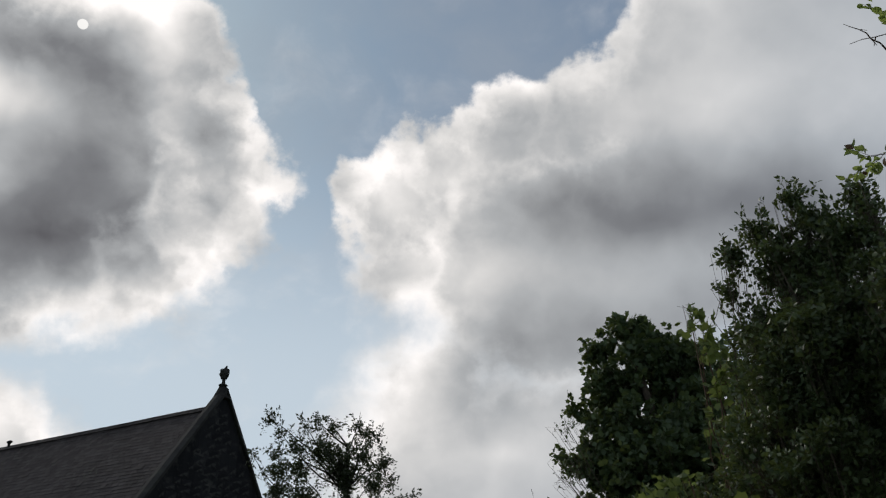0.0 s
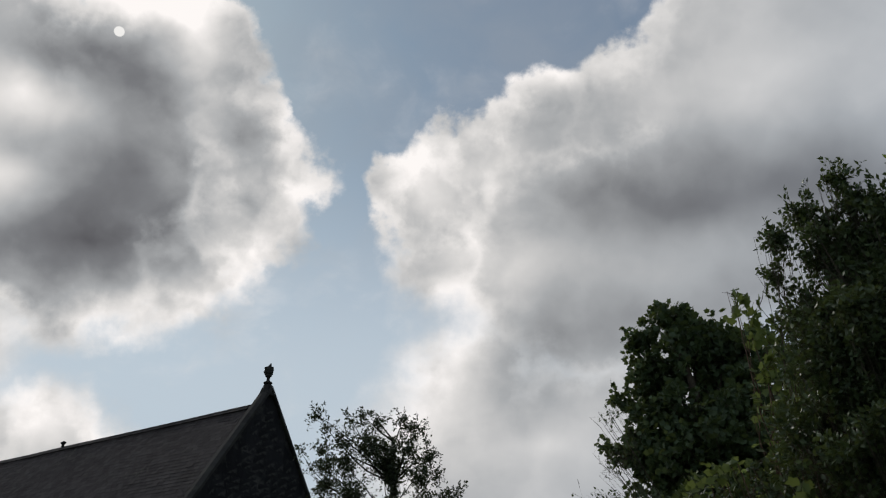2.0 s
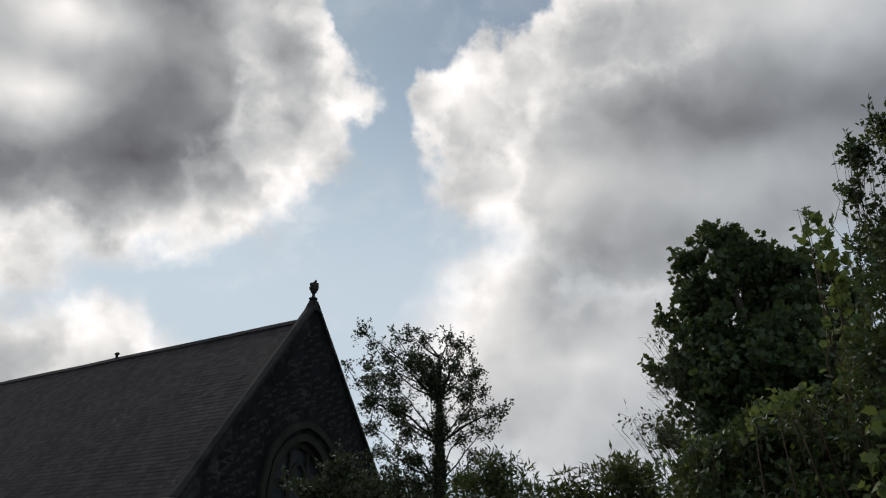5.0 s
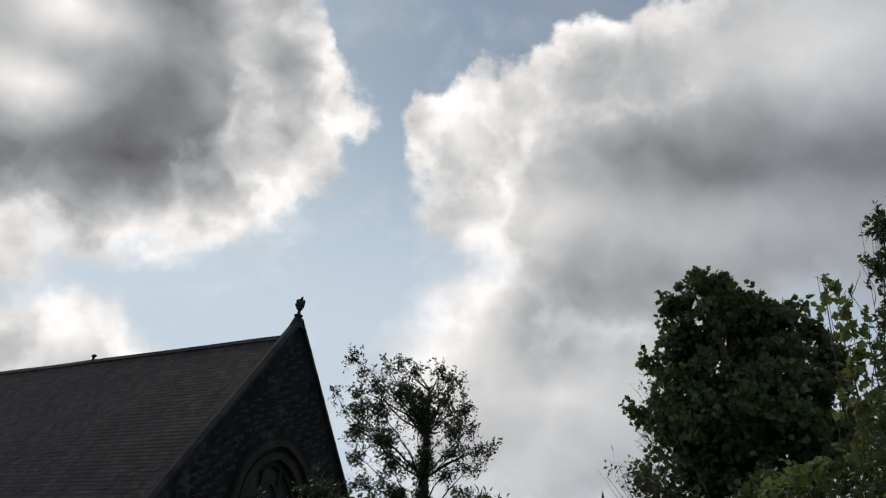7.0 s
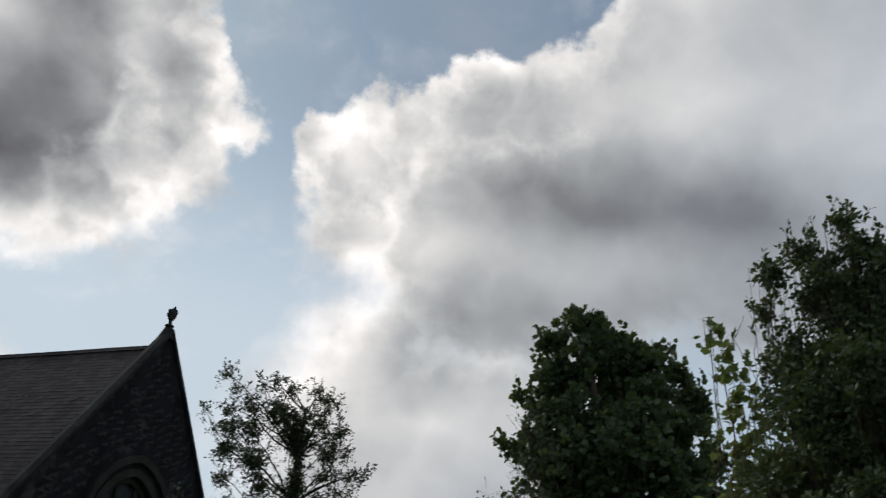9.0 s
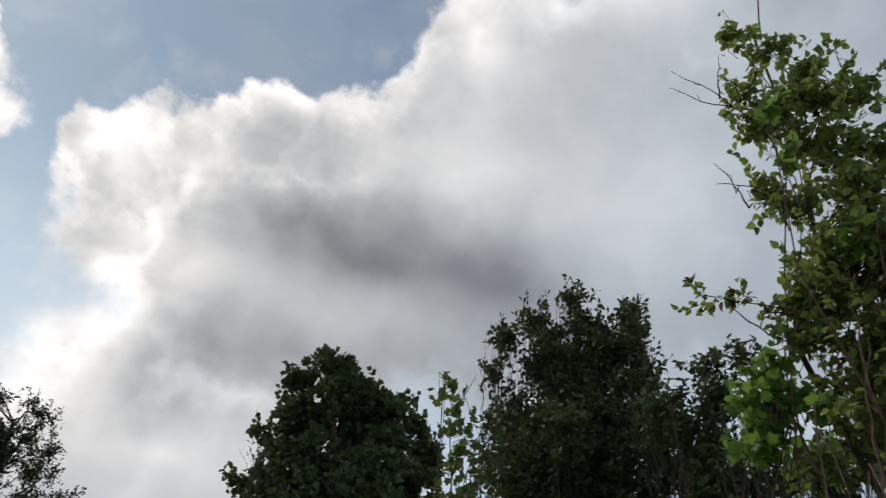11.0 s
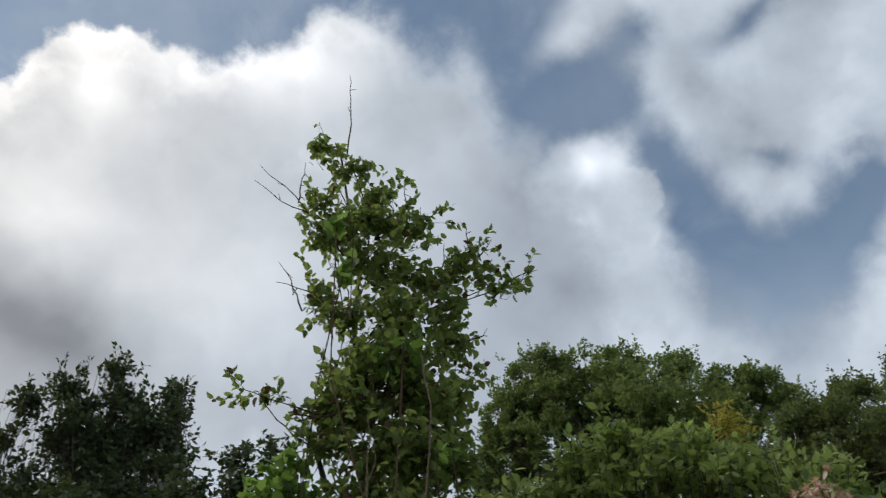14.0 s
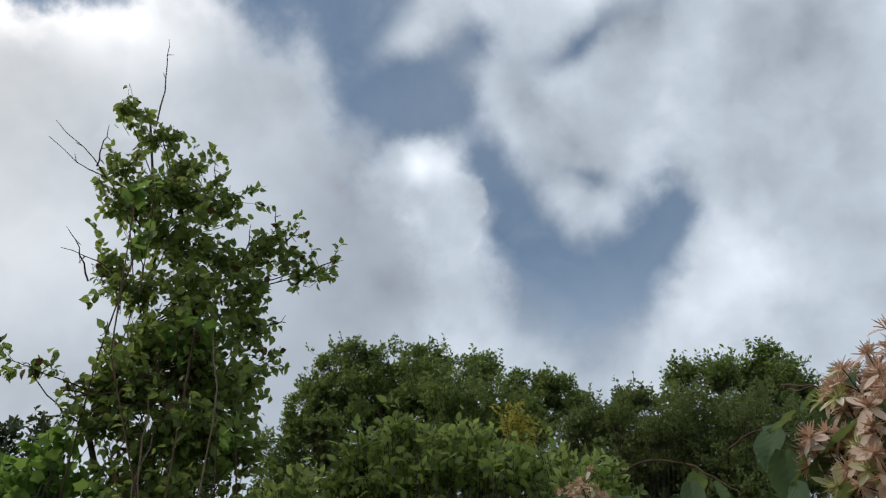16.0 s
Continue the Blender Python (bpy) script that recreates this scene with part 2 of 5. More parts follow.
def rough_material(name, low, high, scale, fine=60.0, rough=0.85, depth=0.01, stain=None, stain_scale=1.2, random_share=0.0):
    """Stone, bark, slate or soil: two scales of colour and relief, and stains."""
    mat, n = material(name)
    here = n.add("ShaderNodeTexCoord").outputs["Object"]
    big, small = n.noise(here, scale, 5.0, 0.6), n.noise(here, fine, 4.0, 0.6)
    fac = n.math("ADD", n.math("MULTIPLY", big, 0.7), n.math("MULTIPLY", small, 0.3))
    if random_share:
        own = n.add("ShaderNodeObjectInfo").outputs["Random"]
        isle = n.add("ShaderNodeNewGeometry").outputs["Random Per Island"]
        pick = n.math("FRACT", n.math("ADD", own, isle))
        fac = n.math("ADD", n.math("MULTIPLY", fac, 1.0 - random_share), n.math("MULTIPLY", pick, random_share))
    colour = n.ramp(fac, [(0.3, low), (0.7, high)])
    if stain:
        spot = n.add("ShaderNodeMapRange", {"Value": n.noise(here, stain_scale, 6.0, 0.65), "From Min": 0.52, "From Max": 0.68}).outputs[0]
        colour = n.mix(spot, colour, stain)
    bump = n.add("ShaderNodeBump", {"Strength": 0.7, "Distance": depth, "Height": fac}).outputs[0]
    finish(n, n.add("ShaderNodeBsdfPrincipled", {"Base Color": colour, "Roughness": rough, "Specular IOR Level": 0.12, "Normal": bump}).outputs[0])
    return mat


def slate_material():
    """Brown-grey slates: each one a little different, with lichen specks and dark runs of water down the slope."""
    mat, n = material("roof_slate")
    here = n.add("ShaderNodeNewGeometry").outputs["Position"]
    own = n.math("FRACT", n.math("ADD", n.add("ShaderNodeObjectInfo").outputs["Random"], n.add("ShaderNodeNewGeometry").outputs["Random Per Island"]))
    big, small = n.noise(here, 0.8, 5.0, 0.6), n.noise(here, 35.0, 4.0, 0.6)
    fac = n.math("ADD", n.math("ADD", n.math("MULTIPLY", big, 0.45), n.math("MULTIPLY", small, 0.25)), n.math("MULTIPLY", own, 0.3))
    colour = n.ramp(fac, [(0.28, (0.020, 0.0165, 0.017)), (0.72, (0.050, 0.043, 0.044))])
    run = n.noise(n.vec("MULTIPLY", here, (1.5, 1.5, 0.22)), 1.0, 4.0, 0.6)
    streak = n.add("ShaderNodeMapRange", {"Value": run, "From Min": 0.52, "From Max": 0.68, "To Max": 0.6}).outputs[0]
    colour = n.mix(streak, colour, (0.013, 0.011, 0.011))
    speck = n.math("MULTIPLY", n.noise(here, 0.6, 4.0, 0.6), n.noise(here, 9.0, 5.0, 0.7))
    lichen = n.add("ShaderNodeMapRange", {"Value": speck, "From Min": 0.33, "From Max": 0.42, "To Max": 0.7}).outputs[0]
    colour = n.mix(lichen, colour, (0.10, 0.095, 0.08))
    bump = n.add("ShaderNodeBump", {"Strength": 0.6, "Distance": 0.004, "Height": fac}).outputs[0]
    finish(n, n.add("ShaderNodeBsdfPrincipled", {"Base Color": colour, "Roughness": 0.7, "Specular IOR Level": 0.12, "Normal": bump}).outputs[0])
    return mat


LEAF_DARK = leaf_material("leaf_dark_green", (0.028, 0.045, 0.022), (0.048, 0.073, 0.032), (0.08, 0.115, 0.047), 0.45, 0.1)
LEAF_HOLLY = leaf_material("leaf_glossy_dark", (0.02, 0.028, 0.016), (0.036, 0.05, 0.027), (0.07, 0.085, 0.042), 0.42, 0.04)
LEAF_MAPLE = leaf_material("leaf_maple", (0.028, 0.048, 0.025), (0.045, 0.073, 0.034), (0.07, 0.106, 0.047), 0.55, 0.13)
LEAF_MID = leaf_material("leaf_mid_green", (0.05, 0.085, 0.03), (0.10, 0.155, 0.05), (0.20, 0.265, 0.085), 0.45, 0.42)
LEAF_OLIVE = leaf_material("leaf_olive", (0.045, 0.066, 0.024), (0.08, 0.112, 0.037), (0.15, 0.185, 0.062), 0.55, 0.28)
LEAF_LAUREL = leaf_material("leaf_laurel", (0.026, 0.036, 0.014), (0.044, 0.06, 0.02), (0.085, 0.10, 0.035), 0.5, 0.13)
LEAF_BRIGHT = leaf_material("leaf_bright_green", (0.11, 0.16, 0.045), (0.26, 0.34, 0.085), (0.43, 0.50, 0.17), 0.42, 0.55)
LEAF_PEAR = leaf_material("leaf_pear_green", (0.055, 0.08, 0.03), (0.125, 0.175, 0.052), (0.29, 0.36, 0.11), 0.34, 0.5)
LEAF_FRESH = leaf_material("leaf_fresh_vine", (0.07, 0.13, 0.03), (0.13, 0.22, 0.05), (0.24, 0.34, 0.09), 0.45, 0.5, (0.36, 0.55, 0.1))
LEAF_GOLD = leaf_material("leaf_golden", (0.22, 0.20, 0.03), (0.36, 0.32, 0.05), (0.46, 0.42, 0.09), 0.55, 0.4, (0.68, 0.6, 0.1))
LEAF_BROWN = leaf_material("leaf_withered", (0.05, 0.03, 0.018), (0.09, 0.055, 0.03), (0.16, 0.10, 0.05), 0.7, 0.2, (0.3, 0.16, 0.06))
PETAL_PINK = leaf_material("petal_faded_pink", (0.76, 0.53, 0.42), (0.87, 0.69, 0.57), (0.92, 0.82, 0.72), 0.6, 0.42, (0.92, 0.72, 0.58))
PETAL_RUST = leaf_material("petal_rusty_pink", (0.60, 0.37, 0.25), (0.78, 0.56, 0.42), (0.9, 0.74, 0.6), 0.6, 0.35, (0.8, 0.5, 0.32))
PETAL_LIME = leaf_material("stamens_lime", (0.35, 0.36, 0.12), (0.55, 0.55, 0.22), (0.7, 0.68, 0.35), 0.6, 0.35, (0.7, 0.7, 0.3))
PETAL_CREAM = leaf_material("petal_cream", (0.62, 0.60, 0.34), (0.80, 0.77, 0.50), (0.90, 0.88, 0.70), 0.6, 0.35, (0.8, 0.75, 0.4))
DARK_BARK = rough_material("bark_dark_ivied", (0.012, 0.012, 0.01), (0.04, 0.036, 0.03), 6.0, 50.0, 0.9, 0.012, (0.02, 0.03, 0.014))
BARK = rough_material("bark_grey_brown", (0.035, 0.028, 0.02), (0.11, 0.09, 0.07), 6.0, 50.0, 0.9, 0.012, (0.05, 0.07, 0.03))
STEM = rough_material("stem_red_brown", (0.05, 0.03, 0.02), (0.12, 0.075, 0.05), 12.0, 90.0, 0.8, 0.003)
SLATE = slate_material()
# base colour set near black: the shade on the church walls is painted in
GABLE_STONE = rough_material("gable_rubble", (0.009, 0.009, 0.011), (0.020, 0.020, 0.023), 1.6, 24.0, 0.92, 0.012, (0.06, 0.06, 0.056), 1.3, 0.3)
COPING_STONE = rough_material("weathered_sandstone", (0.014, 0.014, 0.015), (0.042, 0.041, 0.04), 2.4, 40.0, 0.9, 0.01, (0.045, 0.045, 0.04), 2.2, 0.3)
DRESSED_STONE = rough_material("dressed_stone", (0.018, 0.018, 0.017), (0.044, 0.041, 0.036), 2.0, 40.0, 0.9, 0.008, (0.04, 0.05, 0.03), 1.6, 0.2)
PALE_STONE = rough_material("pale_kneeler_stone", (0.06, 0.058, 0.054), (0.17, 0.165, 0.15), 5.0, 50.0, 0.9, 0.008)
GROUND = rough_material("rough_grass_soil", (0.03, 0.04, 0.015), (0.07, 0.09, 0.03), 0.4, 14.0, 0.95, 0.03, (0.09, 0.07, 0.04), 0.25)


def glass_material():
    mat, n = material("leaded_glass")
    here = n.add("ShaderNodeTexCoord").outputs["Object"]
    tone = n.ramp(n.noise(here, 3.0, 3.0), [(0.3, (0.01, 0.012, 0.016)), (0.7, (0.03, 0.034, 0.04))])
    finish(n, n.add("ShaderNodeBsdfPrincipled", {"Base Color": tone, "Roughness": 0.35, "Specular IOR Level": 0.2}).outputs[0])
    return mat


GLASS = glass_material()


# ---- building helpers ----
def mesh_of(name, verts, faces, mat, smooth=False):
    me = bpy.data.meshes.new(name)
    me.from_pydata([tuple(v) for v in verts], [], [tuple(f) for f in faces])
    me.materials.append(mat)
    if smooth:
        me.polygons.foreach_set("use_smooth", [True] * len(me.polygons))
    me.update()
    return me


def big_mesh(name, verts, tris, mat):
    """A mesh of triangles from arrays."""
    me = bpy.data.meshes.new(name)
    verts, tris = np.asarray(verts, np.float32), np.asarray(tris, np.int32)
    me.vertices.add(len(verts))
    me.vertices.foreach_set("co", verts.ravel())
    me.loops.add(tris.size)
    me.loops.foreach_set("vertex_index", tris.ravel())
    me.polygons.add(len(tris))
    me.polygons.foreach_set("loop_start", np.arange(0, tris.size, 3, dtype=np.int32))
    me.update(calc_edges=True)
    me.validate()
    me.materials.append(mat)
    return me


def thing(name, m, label, category, group="", kind=""):
    ob = new(name)
    ob.matrix_world = m
    ob.empty_display_size = 0.1
    return tagged(ob, label, category, group, kind)


def under(name, me, parent, label="", kind="", m=None):
    ob = new(name, me)
    ob.parent = parent
    if m is not None:
        ob.matrix_basis = m
    return tagged(ob, label, kind=kind)


def part(name, bm, mat, parent, label="", kind="", m=None):
    me = bpy.data.meshes.new(name)
    bm.to_mesh(me)
    bm.free()
    me.materials.append(mat)
    return under(name, me, parent, label, kind, m)


def box(bm, x0, x1, y0, y1, z0, z1, bevel=0.0):
    vs = [bm.verts.new((x, y, z)) for x in (x0, x1) for y in (y0, y1) for z in (z0, z1)]
    fs = [bm.faces.new([vs[i] for i in f]) for f in ((0, 1, 3, 2), (4, 6, 7, 5), (0, 4, 5, 1), (2, 3, 7, 6), (0, 2, 6, 4), (1, 5, 7, 3))]
    if bevel:
        edges = list({e for f in fs for e in f.edges})
        bmesh.ops.bevel(bm, geom=edges, offset=bevel, segments=1, affect="EDGES")


def tube(points, radii, sides=6):
    """A tapered tube along points: vertices and triangles."""
    points = np.asarray(points, float)
    verts, tris = [], []
    for i, p in enumerate(points):
        d = points[min(i + 1, len(points) - 1)] - points[max(i - 1, 0)]
        d = d / (np.linalg.norm(d) + 1e-9)
        a = np.cross(d, (0.31, 0.95, 0.05))
        a = a / (np.linalg.norm(a) + 1e-9)
        b = np.cross(d, a)
        for k in range(sides):
            w = math.tau * k / sides
            verts.append(p + radii[i] * (math.cos(w) * a + math.sin(w) * b))
    for i in range(len(points) - 1):
        for k in range(sides):
            q, r = i * sides + k, i * sides + (k + 1) % sides
            tris += [(q, r, r + sides), (q, r + sides, q + sides)]
    tip = len(verts)
    verts.append(points[-1])
    tris += [((len(points) - 1) * sides + k, (len(points) - 1) * sides + (k + 1) % sides, tip) for k in range(sides)]
    return np.array(verts), np.array(tris)


def gather(pieces):
    verts, tris, base = [], [], 0
    for v, t in pieces:
        verts.append(v)
        tris.append(np.asarray(t) + base)
        base += len(v)
    return np.concatenate(verts), np.concatenate(tris)


def curve(a, b, bow, rng, steps=6):
    """Points from a to b, bowed upwards and uneven."""
    a, b = np.asarray(a, float), np.asarray(b, float)
    out, length = [], np.linalg.norm(b - a)
    off = rng.normal(0, 0.05, 3) * length
    for i in range(steps + 1):
        s = i / steps
        p = a + (b - a) * s + np.array((0, 0, bow * length)) * 4 * s * (1 - s) * 0.5 + off * math.sin(math.pi * s) + rng.normal(0, 0.012, 3) * length * (0 < i < steps)
        out.append(p)
    return np.array(out)


# leaf outlines: length along y, width along x, one leaf is 1 long
def leaf_shape(kind):
    if kind == "oval":
        v = [(0, 0, 0), (-0.26, 0.34, 0.06), (0.26, 0.34, 0.06), (0, 0.45, -0.02), (-0.2, 0.68, 0.03), (0.2, 0.68, 0.03), (0, 1, -0.1)]
        t = [(0, 3, 1), (0, 2, 3), (1, 3, 4), (3, 2, 5), (4, 3, 6), (3, 5, 6)]
    elif kind == "simple":
        v = [(0, 0, 0), (-0.3, 0.45, 0.06), (0.3, 0.45, 0.06), (0, 0.5, -0.03), (0, 1, -0.08)]
        t = [(0, 3, 1), (0, 2, 3), (1, 3, 4), (3, 2, 4)]
    elif kind == "ovate":
        v = [(0, 0, 0), (-0.3, 0.16, 0.07), (0.3, 0.16, 0.07), (-0.37, 0.42, 0.09), (0.37, 0.42, 0.09), (0, 0.4, -0.03), (-0.2, 0.74, 0.03), (0.2, 0.74, 0.03), (0, 1, -0.14)]
        t = [(0, 5, 1), (0, 2, 5), (1, 5, 3), (5, 2, 4), (3, 5, 6), (5, 4, 7), (6, 5, 8), (5, 7, 8)]
    elif kind == "lance":
        v = [(0, 0, 0), (-0.12, 0.4, 0.03), (0.12, 0.4, 0.03), (0, 0.45, -0.03), (0, 1, -0.16)]
        t = [(0, 3, 1), (0, 2, 3), (1, 3, 4), (3, 2, 4)]
    elif kind == "holly":
        v = [(0, 0, 0), (-0.13, 0.2, 0.05), (0.13, 0.2, 0.05), (-0.24, 0.5, 0.09), (0.24, 0.5, 0.09), (0, 0.5, -0.03), (0, 1, -0.06)]
        t = [(0, 5, 1), (0, 2, 5), (1, 5, 3), (2, 4, 5), (3, 5, 6), (5, 4, 6)]
    else:  # maple: five points round the stalk
        v = [(0, 0, 0), (-0.40, 0.06, 0.03), (-0.36, 0.30, 0), (-0.5, 0.60, 0.05), (-0.27, 0.66, 0), (0, 1, -0.1), (0.27, 0.66, 0), (0.5, 0.60, 0.05), (0.36, 0.30, 0), (0.40, 0.06, 0.03), (0, 0.4, -0.05)]
        t = [(0, 10, 1), (1, 10, 2), (2, 10, 3), (3, 10, 4), (4, 10, 5), (5, 10, 6), (6, 10, 7), (7, 10, 8), (8, 10, 9), (9, 10, 0)]
    return np.array(v, float), np.array(t)


def unit(a):
    return a / (np.linalg.norm(a, axis=-1, keepdims=True) + 1e-9)


def leaf_frames(place, along, size, rng, flat=0.5):
    """Bases for leaves at place that point along: rows of x, y, z axes times size."""
    y = unit(along)
    up = unit(rng.normal(0, 1, y.shape) + np.array((0, 0, 1.6 * flat)))
    x = unit(np.cross(y, up))
    z = np.cross(x, y)
    s = size * rng.uniform(0.65, 1.25, len(y))
    return np.stack([x, y, z], 1) * s[:, None, None]


def leaves_mesh(name, place, frames, kind, mat):
    v, t = leaf_shape(kind)
    verts = np.einsum("kj,njc->nkc", v, frames) + place[:, None, :]
    tris = t[None] + (np.arange(len(place)) * len(v))[:, None, None]
    return big_mesh(name, verts.reshape(-1, 3), tris.reshape(-1, 3), mat)


def lobe_points(lobe, count, rng, hollow=0.45, rag=0.35):
    """Uneven points through a lobe of a crown, more of them near its skin."""
    x, y, z, rh, rv = lobe
    d = unit(rng.normal(0, 1, (count, 3)))
    lump = np.array([noise.noise(Vector(q) * 2.2 + Vector((x * 3, y * 3, z * 3))) for q in d])
    r = rng.uniform(0, 1, count) ** hollow * (1.0 + rag * lump)
    return np.array((x, y, z)) + d * r[:, None] * np.array((rh, rh, rv)), d


def plant(name, label, category, base, lobes, leaf, size, mat, seed, cover=2.0, per=7, twig=1.6, trunk=0.0, bark=None, drop=0.0, rag=0.35,
          hollow=0.45, singles=0, group="", second=None, low=0.0, bare=0.0, reach=0.25, clumps=24, sub=0.48, climb=0.4, thin=0.2, upright=False, shoots=0, shoot=6.0, limb=0.0):
    """A tree or shrub: trunk or stems, a limb to every lobe of the crown, twigs, and leaves in sprays along the twigs."""
    rng = np.random.RandomState(seed)
    bark = bark or BARK
    root = thing(name, pose(base[0], base[1], 0), label, category, group)
    at = np.array((base[0], base[1], 0.0))
    lobes = [(l[0] - at[0], l[1] - at[1], *l[2:]) for l in lobes]
    top = max(l[2] for l in lobes)
    if trunk:
        peak = max(lobes, key=lambda l: l[2])
        way = curve((0, 0, -0.1), (peak[0] * 0.7, peak[1] * 0.7, top), 0.0, rng, 9)
        if upright:
            way = np.stack([rng.normal(0, 0.012, 10), rng.normal(0, 0.012, 10), np.linspace(-0.1, top * 0.93, 10)], 1)
        radii = trunk * (1 - 0.94 * np.linspace(0, 1, 10) ** 1.7) if upright else np.linspace(trunk, trunk * 0.22, 10)
        under("trunk", big_mesh("trunk", *tube(way, radii, 9), bark), root)
    else:
        way = np.array([(0, 0, 0), (0, 0, top * 0.25)])
    joints = []
    for l in lobes:
        centre = np.array(l[:3])
        if trunk:
            goal = max(low, l[2] - 0.6 * climb * top - climb * math.hypot(l[0], l[1]))
            start = way[np.argmin(np.abs(way[:, 2] - goal))]
            thick = trunk * thin
        else:
            start = np.array((rng.normal(0, 0.12), rng.normal(0, 0.12), 0.0))
            thick = limb or 0.003 + 0.0012 * top
        line = curve(start, centre, 0.06, rng)
        under("limb", big_mesh("limb", *tube(line, np.linspace(thick, max(0.2 * thick, size * 0.06), 7), 6), bark), root)
        joints.append(line)
    v, _ = leaf_shape(leaf)
    area = size * size * (v[:, 0].max() - v[:, 0].min()) * 0.55
    sprays, places, alongs = [], [], []
    for l, line in zip(lobes, joints):
        count = max(3, int(cover * math.pi * l[3] * l[4] / area / per))
        # clumps of foliage with gaps between them
        hubs, outs = lobe_points(l, clumps, rng, hollow, rag)
        pick = rng.randint(0, clumps, count)
        ball = unit(rng.normal(0, 1, (count, 3)))
        tips = hubs[pick] + ball * (rng.uniform(0, 1, count) ** 0.45)[:, None] * np.array((l[3], l[3], l[4] * 1.15)) * sub
        out = outs[pick] * 0.4 + ball
        for tip, d in zip(tips, out):
            lean = unit(d * 0.8 + rng.normal(0, 0.6, 3) + np.array((0, 0, 0.5 - drop)))
            length = size * per * 0.22 * twig
            foot = tip - lean * length
            if rng.uniform() < 0.55 or bare:
                knot = line[rng.randint(3, 7)]
                sprays.append(tube(np.array([knot * 0.25 + foot * 0.75, foot, tip]), (size * 0.05, size * 0.035, size * 0.012), 3))
            s = rng.uniform(0.0, 1.05, per)
            side = unit(rng.normal(0, 1, (per, 3)))
            places.append(foot + (tip - foot) * s[:, None] + side * size * reach)
            alongs.append(lean * 0.55 + side + np.array((0, 0, -drop)))
    # leafy shoots stand out of the top and sides of the crown
    for l in lobes:
        for _ in range(shoots):
            d = unit(rng.normal(0, 1, 3) * np.array((1, 1, 0.7)) + np.array((0, 0, 0.55)))
            foot = np.array(l[:3]) + d * np.array((l[3], l[3], l[4])) * rng.uniform(0.7, 1.0)
            lean = unit(d * 0.7 + rng.normal(0, 0.25, 3) + np.array((0, 0, 0.6 - drop)))
            tip = foot + lean * size * shoot * rng.uniform(0.5, 1.15)
            sprays.append(tube(np.array([foot * 0.6 + np.array(l[:3]) * 0.4, foot, tip]), (size * 0.05, size * 0.035, size * 0.012), 3))
            count = int(shoot * 3.4)
            s = rng.uniform(-0.1, 1.0, count)
            side = unit(rng.normal(0, 1, (count, 3)))
            places.append(foot + (tip - foot) * s[:, None] + side * (size * 0.3 * (1.1 - s))[:, None])
            alongs.append(lean * 0.8 + side + np.array((0, 0, -drop)))
    places, alongs = np.concatenate(places), np.concatenate(alongs)
    keep = rng.uniform(0, 1, len(places)) > bare
    places, alongs = places[keep], alongs[keep]
    frames = leaf_frames(places, alongs, size, rng)
    if sprays:
        under("twigwork", big_mesh("twigwork", *gather(sprays), bark), root, kind="stuff")
    order = np.arange(len(places))
    if singles:
        near = np.argsort(np.linalg.norm((places + at)[:, :2], axis=1))[: singles * 4]
        chosen = near[:: 4]
        order = np.setdiff1d(order, chosen)
        lv, lt = leaf_shape(leaf)
        one = big_mesh("leaf", lv, lt, mat)
        for i in chosen:
            f = frames[i]
            under("leaf", one, root, m=Matrix(((*f[:, 0], places[i][0]), (*f[:, 1], places[i][1]), (*f[:, 2], places[i][2]), (0, 0, 0, 1))))
    if second:
        other = rng.uniform(0, 1, len(order)) < second[1]
        under("mixed_foliage", leaves_mesh("mixed_foliage", places[order[other]], frames[order[other]], leaf, second[0]), root, second[2], "stuff")
        order = order[~other]
    under("crown", leaves_mesh("crown", places[order], frames[order], leaf, mat), root, kind="stuff")
    return root


# ---- ground ----
def build_ground():
    size, cells = 1500.0, 60
    verts, faces = [], []
    for i in range(cells + 1):
        for j in range(cells + 1):
            u, v = (2 * i / cells - 1), (2 * j / cells - 1)
            x, y = size * u * abs(u) ** 1.5, size * v * abs(v) ** 1.5
            verts.append((x, y, 0.04 * noise.noise(Vector((x * 0.3, y * 0.3, 0))) - 0.03))
    for i in range(cells):
        for j in range(cells):
            q = i * (cells + 1) + j
            faces.append((q, q + cells + 1, q + cells + 2, q + 1))
    tagged(new("ground", mesh_of("ground", verts, faces, GROUND, True)), "rough grass and soil round the churchyard", "ground", kind="structure")


build_ground()

# ---- church ----
APEX, HEADING, PITCH = (-5.67, 21.37, 9.19), 152.94, 1.394
RIDGE_STUB = 8.3
HALF, DEPTH, LENGTH = 3.95, 0.24, 22.0


def arch_top(y, half, spring, rise):
    """Height of a pointed arch over y."""
    if abs(y) >= half:
        return spring
    r = (half * half + rise * rise) / (2 * half)
    return spring + math.sqrt(max(0.0, r * r - (abs(y) + r - half) ** 2))


